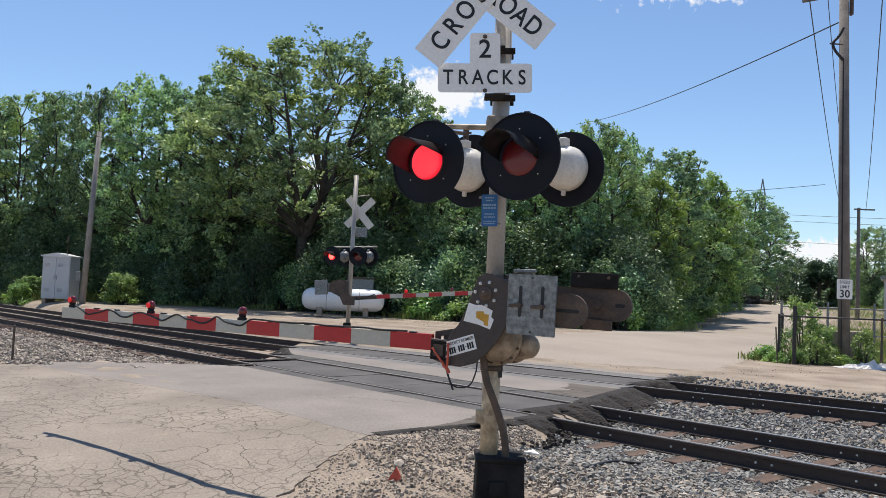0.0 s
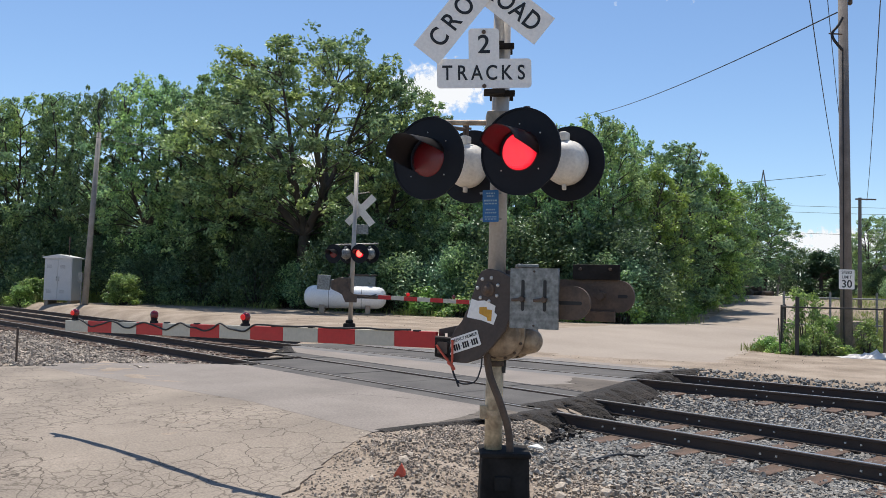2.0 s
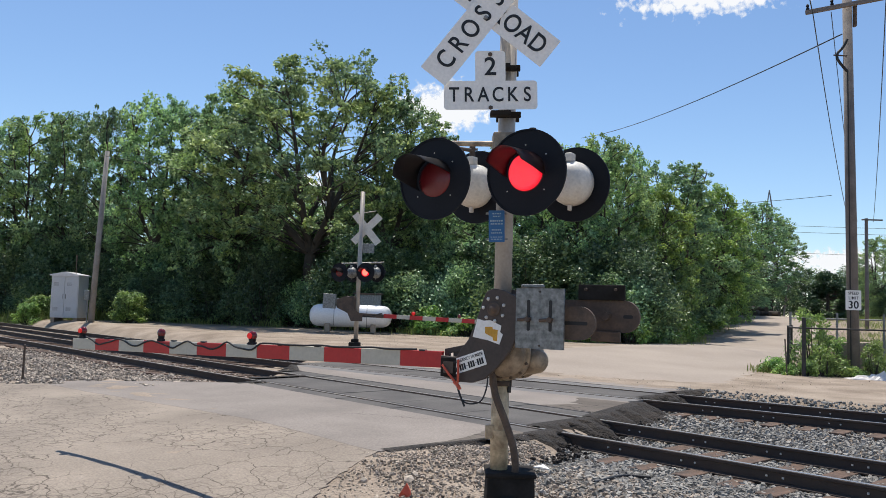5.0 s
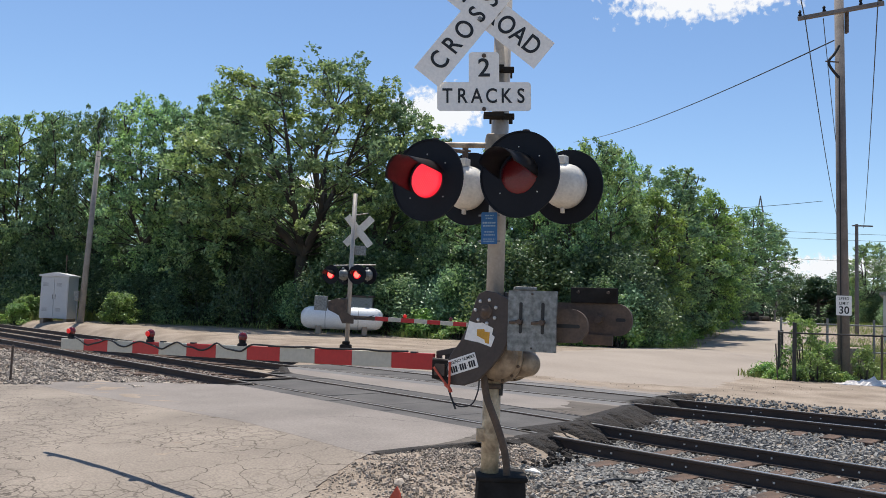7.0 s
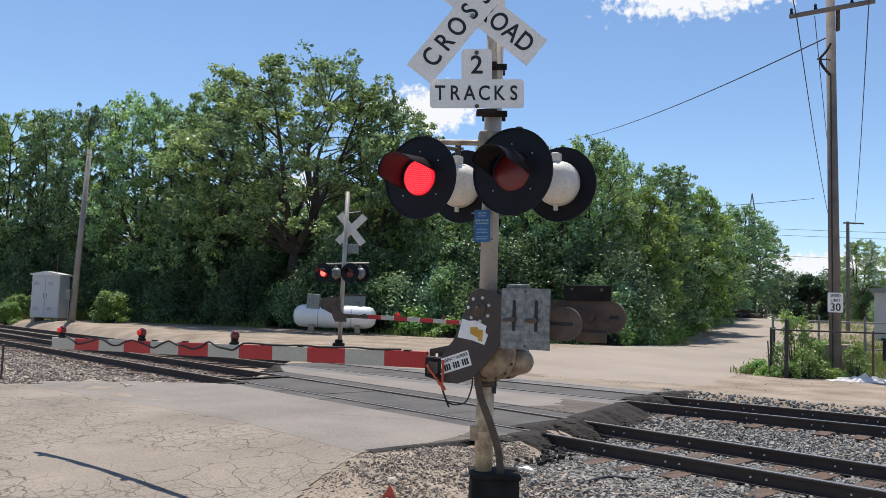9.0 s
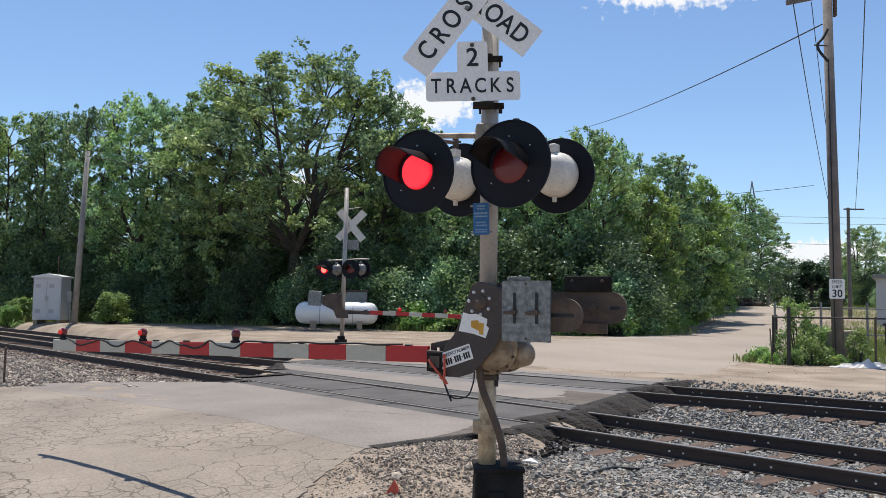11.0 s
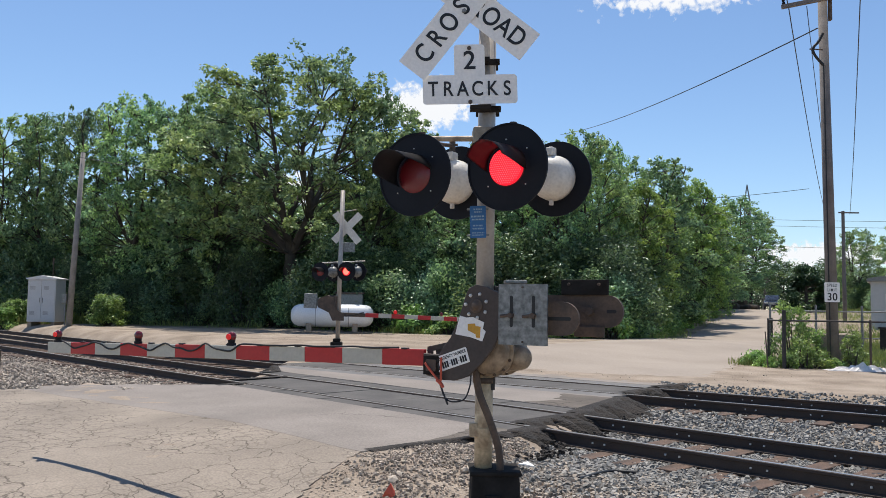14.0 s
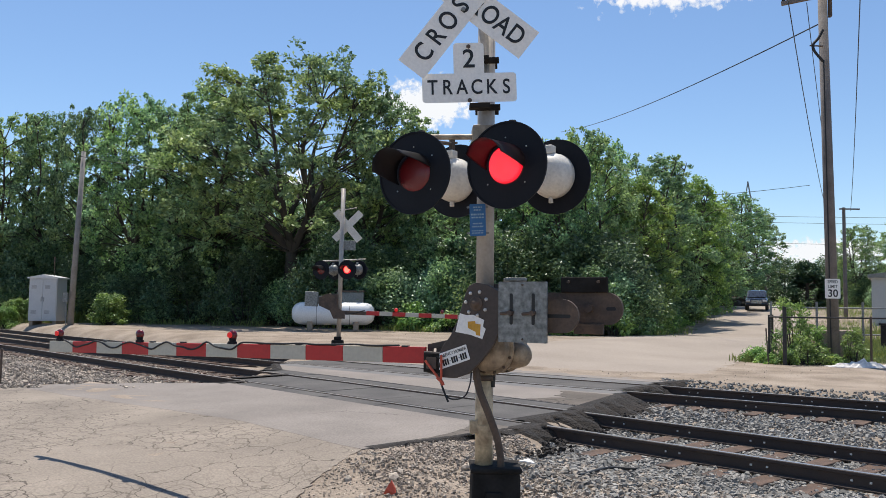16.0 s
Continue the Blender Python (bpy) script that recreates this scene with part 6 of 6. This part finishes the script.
place(kinds[1], -27.0, 92.0, 140, (0.7, 0.7, 0.66), 0.0)
place(kinds[2], -20.0, 80.0, 200, (0.6, 0.6, 0.42), 0.0)
for i in range(22):
    x, y = -80 + i * 4.2, 136 + 4 * math.sin(i * 1.3) - i * 0.7
    place(BUSHES[(0, 2)[i % 2]], x, y, rf.uniform(0, 360), (2.0, 2.0, rf.uniform(1.1, 1.7)), 0.3)
for i in range(12):
    place(BUSHES[(1, 0)[i % 2]], -40 + i * 2.2, 100 - i * 3.2, rf.uniform(0, 360), (0.8, 0.8, 0.7), 0.05)
# a bare half-dead tree at the lane's bend
dead = thing("bare_tree", pose(-55.4, 117.6, ground_z(-55.4, 117.6)), "thin bare grey tree by the lane", "tree")
vs, fs = [], []
limb(vs, fs, [Vector((0, 0, -0.2)), Vector((0.2, 0, 2.5)), Vector((0.8, 0.2, 5.5))], [0.16, 0.12, 0.04], 6)
for i in range(26):
    a = Vector((0.2 + 0.06 * i / 26, 0, 1.2 + 4 * i / 26))
    q = rf.uniform(0, 6.283)
    b = a + Vector((math.cos(q) * rf.uniform(0.8, 2.2), math.sin(q) * rf.uniform(0.8, 2.2), rf.uniform(0.6, 2.2)))
    limb(vs, fs, [a, a.lerp(b, 0.5) + Vector((0, 0, 0.15)), b], [0.05, 0.03, 0.008], 4)
bulk("trunk", vs, fs, GREY_POLE, dead)

# logs piled by the lane
for i, (x, y, z, L, r_, tw) in enumerate(((-42.3, 82.6, 0.28, 5.0, 0.32, 62), (-41.2, 81.0, 0.25, 4.2, 0.28, 70), (-43.0, 84.0, 0.26, 4.5, 0.3, 55), (-41.9, 82.0, 0.75, 4.0, 0.27, 66), (-40.2, 79.2, 0.3, 1.6, 0.36, 20), (-41.6, 84.0, 0.3, 3.4, 0.3, 80))):
    lg = thing("log", pose(x, y, ground_z(x, y) + z, 0, 90, tw - 90), "dark felled log in a pile beside the lane", "log", "piled logs")
    bm = bmesh.new()
    rod(bm, (0, 0, -L / 2), (0, 0, L / 2), r_, r_ * 0.85, 10)
    part("bole", bm, BARK, lg)
hut = thing("roadside_shed", pose(-50.5, 93.0, ground_z(-50.5, 93), 0, 0, 20), "small pale shed half hidden at the wood's end", "shed")
bm = bmesh.new()
box(bm, -1.6, 1.6, -1, 1, -0.1, 1.2)
part("wall", bm, SIDING, hut)
bm = bmesh.new()
plate(bm, [(-1.8, 1.2), (1.8, 1.2), (0, 1.7)], -1.2, 1.2)
part("roof", bm, GALV, hut)

# ---- small things on the near shoulder ----
flag = thing("plastic_scrap", pose(-5.79, 4.85, ground_z(-5.79, 4.85), 0, 0, 40), "crumpled orange-red plastic scrap on the dirt", "litter")
bm = bmesh.new()
plate(bm, [(-0.055, 0.0), (0.06, 0.0), (0.05, 0.05), (0.01, 0.115), (-0.03, 0.05)], -0.012, 0.01)
for v in bm.verts:
    v.co.y += 0.3 * v.co.z * math.sin(v.co.x * 40) + 0.2 * v.co.z
part("scrap", bm, ORANGE, flag)
sc = thing("paper_scrap", pose(-5.71, 6.67, ground_z(-5.71, 6.67) + 0.02, 0, 0, 10), "torn white paper scrap on the stones", "litter")
bm = bmesh.new()
slab(bm, [(-0.10, -0.03), (0.0, -0.075), (0.09, -0.02), (0.04, 0.03), (-0.05, 0.075)], 0.0, 0.012)
for v in bm.verts:
    v.co.z += 0.05 + 0.35 * abs(v.co.y)
part("paper", bm, SIGN_WHITE, sc)
for i in range(14):
    x, y = -6.6 + rs.uniform(0, 2.6), 4.6 + rs.uniform(0, 1.5)
    s_ = rs.uniform(0.035, 0.075)
    stn = thing("loose_stone", pose(x, y, ground_z(x, y) + s_ * 0.3, rs.uniform(0, 40), rs.uniform(0, 40), rs.uniform(0, 360)), "pale loose stone on the dirt shoulder", "stone", "loose stones on the shoulder")
    bm = bmesh.new()
    bmesh.ops.create_icosphere(bm, subdivisions=1, radius=s_, matrix=Matrix.Diagonal((1, 0.8, 0.6, 1)))
    for v in bm.verts:
        v.co *= rs.uniform(0.75, 1.2)
    part("stone", bm, STONE_TAN, stn)
tube_ob = tube("black_hose", smooth_line([(-5.20, 6.87, -0.12), (-5.35, 7.59, -0.16), (-5.12, 7.78, -0.16)]), 0.018, RUBBER)
tagged(tube_ob, "short black rubber hose lying on the stones", "hose")

# rail clips along the rails
vs, fs = [], []
cube = [(-1, -1, -1), (1, -1, -1), (1, 1, -1), (-1, 1, -1), (-1, -1, 1), (1, -1, 1), (1, 1, 1), (-1, 1, 1)]
quads = [(0, 3, 2, 1), (4, 5, 6, 7), (0, 1, 5, 4), (1, 2, 6, 5), (2, 3, 7, 6), (3, 0, 4, 7)]
for k in range(-14, 8):
    for ry in range(4):
        x = k * 1.04 + 0.3 * ry
        y = RAIL_Y[ry] if ry < 2 else far_rail(x) + 1.508 * (ry - 2)
        if left_end(y) - 0.5 < x < right_end(y) + 0.7:
            continue
        for o in (-0.09, 0.09):
            b0 = len(vs)
            vs += [(x + o + a * 0.010, y - 0.016 + b * 0.012, -0.09 + c * 0.010) for a, b, c in cube]
            fs += [tuple(b0 + q for q in f) for f in quads]
tagged(bulk("rail_bolts", vs, fs, BOLT), "bright bolt heads along the rail webs", "bolts", kind="stuff")

# ---- clouds, far away ----
def cloud(name, x, y, z, w, h, seed):
    m = bpy.data.materials.new("cloud")
    m.use_nodes = True
    n, l = m.node_tree.nodes, m.node_tree.links
    n.remove(n["Principled BSDF"])
    co, no, em, tr, mx = n.new("ShaderNodeTexCoord"), n.new("ShaderNodeTexNoise"), n.new("ShaderNodeEmission"), n.new("ShaderNodeBsdfTransparent"), n.new("ShaderNodeMixShader")
    no.noise_dimensions = "4D"
    no.inputs["W"].default_value, no.inputs["Scale"].default_value, no.inputs["Detail"].default_value = seed * 1.7, 3.2, 9
    no.inputs["Roughness"].default_value = 0.58
    l.new(co.outputs["Object"], no.inputs["Vector"])
    em.inputs["Color"].default_value, em.inputs["Strength"].default_value = (0.95, 0.97, 1.0, 1), 0.92
    sep = n.new("ShaderNodeVectorMath")
    sep.operation = "LENGTH"
    mp = n.new("ShaderNodeMapping")
    mp.inputs["Scale"].default_value = (1 / (w / h), 1, 1)
    l.new(co.outputs["Object"], mp.inputs["Vector"])
    l.new(mp.outputs[0], sep.inputs[0])
    sub = n.new("ShaderNodeMath")
    sub.operation = "MULTIPLY_ADD"
    sub.inputs[1].default_value, sub.inputs[2].default_value = -0.55, 0.33
    l.new(sep.outputs["Value"], sub.inputs[0])
    add = n.new("ShaderNodeMath")
    l.new(no.outputs["Fac"], add.inputs[0])
    l.new(sub.outputs[0], add.inputs[1])
    mr = n.new("ShaderNodeMapRange")
    mr.inputs["From Min"].default_value, mr.inputs["From Max"].default_value = 0.42, 0.58
    l.new(add.outputs[0], mr.inputs["Value"])
    l.new(mr.outputs[0], mx.inputs[0])
    l.new(tr.outputs[0], mx.inputs[1])
    l.new(em.outputs[0], mx.inputs[2])
    l.new(mx.outputs[0], n["Material Output"].inputs["Surface"])
    k = h / 2
    ob = bulk(name, [(-w / h, -1, 0), (w / h, -1, 0), (w / h, 1, 0), (-w / h, 1, 0)], [(0, 1, 2, 3)], m)
    ob.matrix_basis = look((x, y, z), (0, 0, 1.6)) @ Matrix.Diagonal((k, k, k, 1))
    return tagged(ob, "white summer cloud far off in the blue sky", "cloud", kind="structure")


cloud("cloud", -1766, 1587, 585, 470, 190, 1)
cloud("cloud", -1213, 2132, 950, 760, 200, 2)
cloud("cloud", -983, 2469, 165, 620, 110, 3)
cloud("cloud", -2056, 1291, 330, 420, 170, 4)

# ---- the car that comes down the lane ----
CAR_PAINT = mat("dark car paint", (0.035, 0.042, 0.05), 0.18, 0.5, bump=0, coat=1.0)
GLASS = mat("car glass", (0.25, 0.27, 0.29), 0.08, 0.8, bump=0, coat=1.0)
TYRE = mat("tyre rubber", (0.02, 0.02, 0.02), 0.85, bump=0)
CHROME = mat("bright trim", (0.6, 0.6, 0.62), 0.2, 1.0, bump=0)
HEADLIGHT = mat("headlight glass", (0.75, 0.76, 0.78), 0.15, bump=0)
car = thing("car", pose(0, 0, 0), "dark sport utility car driving down the lane", "car")
bm = bmesh.new()
# its side outline in x (forward) and z
plate(bm, [(-2.25, 0.42), (2.25, 0.38), (2.32, 0.62), (2.24, 0.92), (1.15, 1.08), (0.95, 1.10), (-2.2, 1.12), (-2.3, 0.9)], -0.9, 0.9)
bmesh.ops.bevel(bm, geom=list(bm.edges), offset=0.07, segments=2, affect="EDGES")
part("body", bm, CAR_PAINT, car)
bm = bmesh.new()
plate(bm, [(-2.15, 1.10), (1.0, 1.08), (0.25, 1.66), (-0.1, 1.72), (-1.8, 1.72), (-2.05, 1.6)], -0.76, 0.76)
bmesh.ops.bevel(bm, geom=list(bm.edges), offset=0.08, segments=2, affect="EDGES")
part("cabin", bm, CAR_PAINT, car)
bm = bmesh.new()
v = [bm.verts.new(q) for q in ((1.0, -0.68, 1.12), (1.0, 0.68, 1.12), (0.33, 0.60, 1.64), (0.33, -0.60, 1.64))]
bm.faces.new(v)
bmesh.ops.solidify(bm, geom=list(bm.faces), thickness=0.02)
bmesh.ops.translate(bm, verts=bm.verts, vec=(0.035, 0, 0.02))
part("windscreen", bm, GLASS, car)
for sy in (-1, 1):
    bm = bmesh.new()
    plate(bm, [(-1.85, 1.18), (0.6, 1.16), (0.15, 1.58), (-1.75, 1.6)], sy * 0.765 - 0.008, sy * 0.765 + 0.008)
    part("side_window", bm, GLASS, car)
    bm = bmesh.new()
    box(bm, 2.16, 2.33, sy * 0.66 - 0.17, sy * 0.66 + 0.17, 0.72, 0.88, 0.03)
    part("headlight", bm, HEADLIGHT, car)
    bm = bmesh.new()
    box(bm, 0.62, 0.78, sy * 0.98 - 0.1, sy * 0.98 + 0.1, 1.08, 1.22, 0.03)
    part("mirror", bm, CAR_PAINT, car)
bm = bmesh.new()
for q in range(4):
    box(bm, 2.27, 2.345, -0.42, 0.42, 0.60 + q * 0.07, 0.635 + q * 0.07, 0.005)
part("grille", bm, CHROME, car)
bm = bmesh.new()
box(bm, 2.2, 2.4, -0.85, 0.85, 0.36, 0.54, 0.04)
part("bumper", bm, RUBBER, car)
for sx in (-1.4, 1.42):
    for sy in (-0.8, 0.8):
        w_ = new("wheel")
        w_.parent = car
        w_.matrix_basis = pose(sx, sy, 0.36)
        bm = bmesh.new()
        lathe(bm, [(0.25, -0.11), (0.34, -0.11), (0.36, -0.08), (0.36, 0.08), (0.34, 0.11), (0.25, 0.11)], 24)
        part("tyre", bm, TYRE, w_)
        bm = bmesh.new()
        disc_ring(bm, 0.25, -0.118, 0.118, 20, 0.05)
        part("rim", bm, GALV, w_)
CAR_WAY = ((0.0, 95.0, 165.0), (4.0, 48.0, 155.0), (8.0, 0.0, 143.0), (10.5, -32.0, 133.5), (11.6, -46.5, 129.0), (12.3, -54.5, 123.8), (13.0, -52.7, 116.5),
           (13.6, -50.6, 108.0), (14.0, -42.6, 92.7), (14.6, -39.9, 85.4), (15.0, -38.1, 80.5), (15.5, -35.6, 74.5), (16.0, -32.9, 68.5))


# ---- motion ----
PERIOD = 1.0985
FAR_PERIOD = 1.0965


def flash(lit, spans, off, on):
    """A diode plate stands back behind its lens, and comes forward for each flash."""
    shown = any(a <= 0 < b for a, b in spans)
    rows = [(0.0, on if shown else off)]
    for a, b in spans:
        for t, before, after in ((a, off, on), (b, on, off)):
            if 0.04 < t < 15.95:
                rows += [(t - 0.017, before), (t + 0.017, after)]
    rows.append((16.0, on if any(a <= 16 < b for a, b in spans) else off))
    walk(lit, rows)


def motions():
    right = [(0.46 + PERIOD * k, 1.02 + PERIOD * k) for k in range(-1, 15)]
    left = [(0.96 + PERIOD * k, 1.558 + PERIOD * k) for k in range(-2, 15)]
    back, front = pose(0, 0.06, 0), pose(0, -0.016, 0)
    flash(lit_l, left, back, front)
    flash(lit_r, right, back, front)
    flash(flit_l, [(1.01 + FAR_PERIOD * k, 1.556 + FAR_PERIOD * k) for k in range(-2, 15)], back, front)
    flash(flit_r, [(0.42 + FAR_PERIOD * k, 0.97 + FAR_PERIOD * k) for k in range(-1, 15)], back, front)
    for (lit, p), spans in zip(gate_lits, ([(-1, 17)], left, right)):
        on, off = pose(p.x, p.y - 0.048, p.z + 0.085), pose(p.x, p.y - 0.01, p.z + 0.085)
        flash(lit, spans, off, on)
    near_gate = ((0.0, 1.4), (0.1, 1.15), (0.2, 0.85), (0.3, 0.5), (0.4, 0.25), (0.5, 0.1), (0.7, 0.0), (16.0, 0.0))
    walk(gate, [(t, GATE_REST @ pose(0, 0, 0, 0, a, 0)) for t, a in near_gate])
    far_gate = ((0.0, 4.6), (0.3, 2.5), (0.6, 0.3), (0.9, -1.3), (1.2, -1.8), (16.0, -1.8))
    walk(fgate, [(t, FAR_REST @ pose(0, 0, 0, 0, -a, 0)) for t, a in far_gate])

    rows = []
    for i, (t, x, y) in enumerate(CAR_WAY):
        a, b = CAR_WAY[max(i - 1, 0)], CAR_WAY[min(i + 1, len(CAR_WAY) - 1)]
        rows.append((t, pose(x, y, ground_z(x, y) + 0.03, 0, 0, math.degrees(math.atan2(b[2] - a[2], b[1] - a[1])))))
    walk(car, rows)


motions()
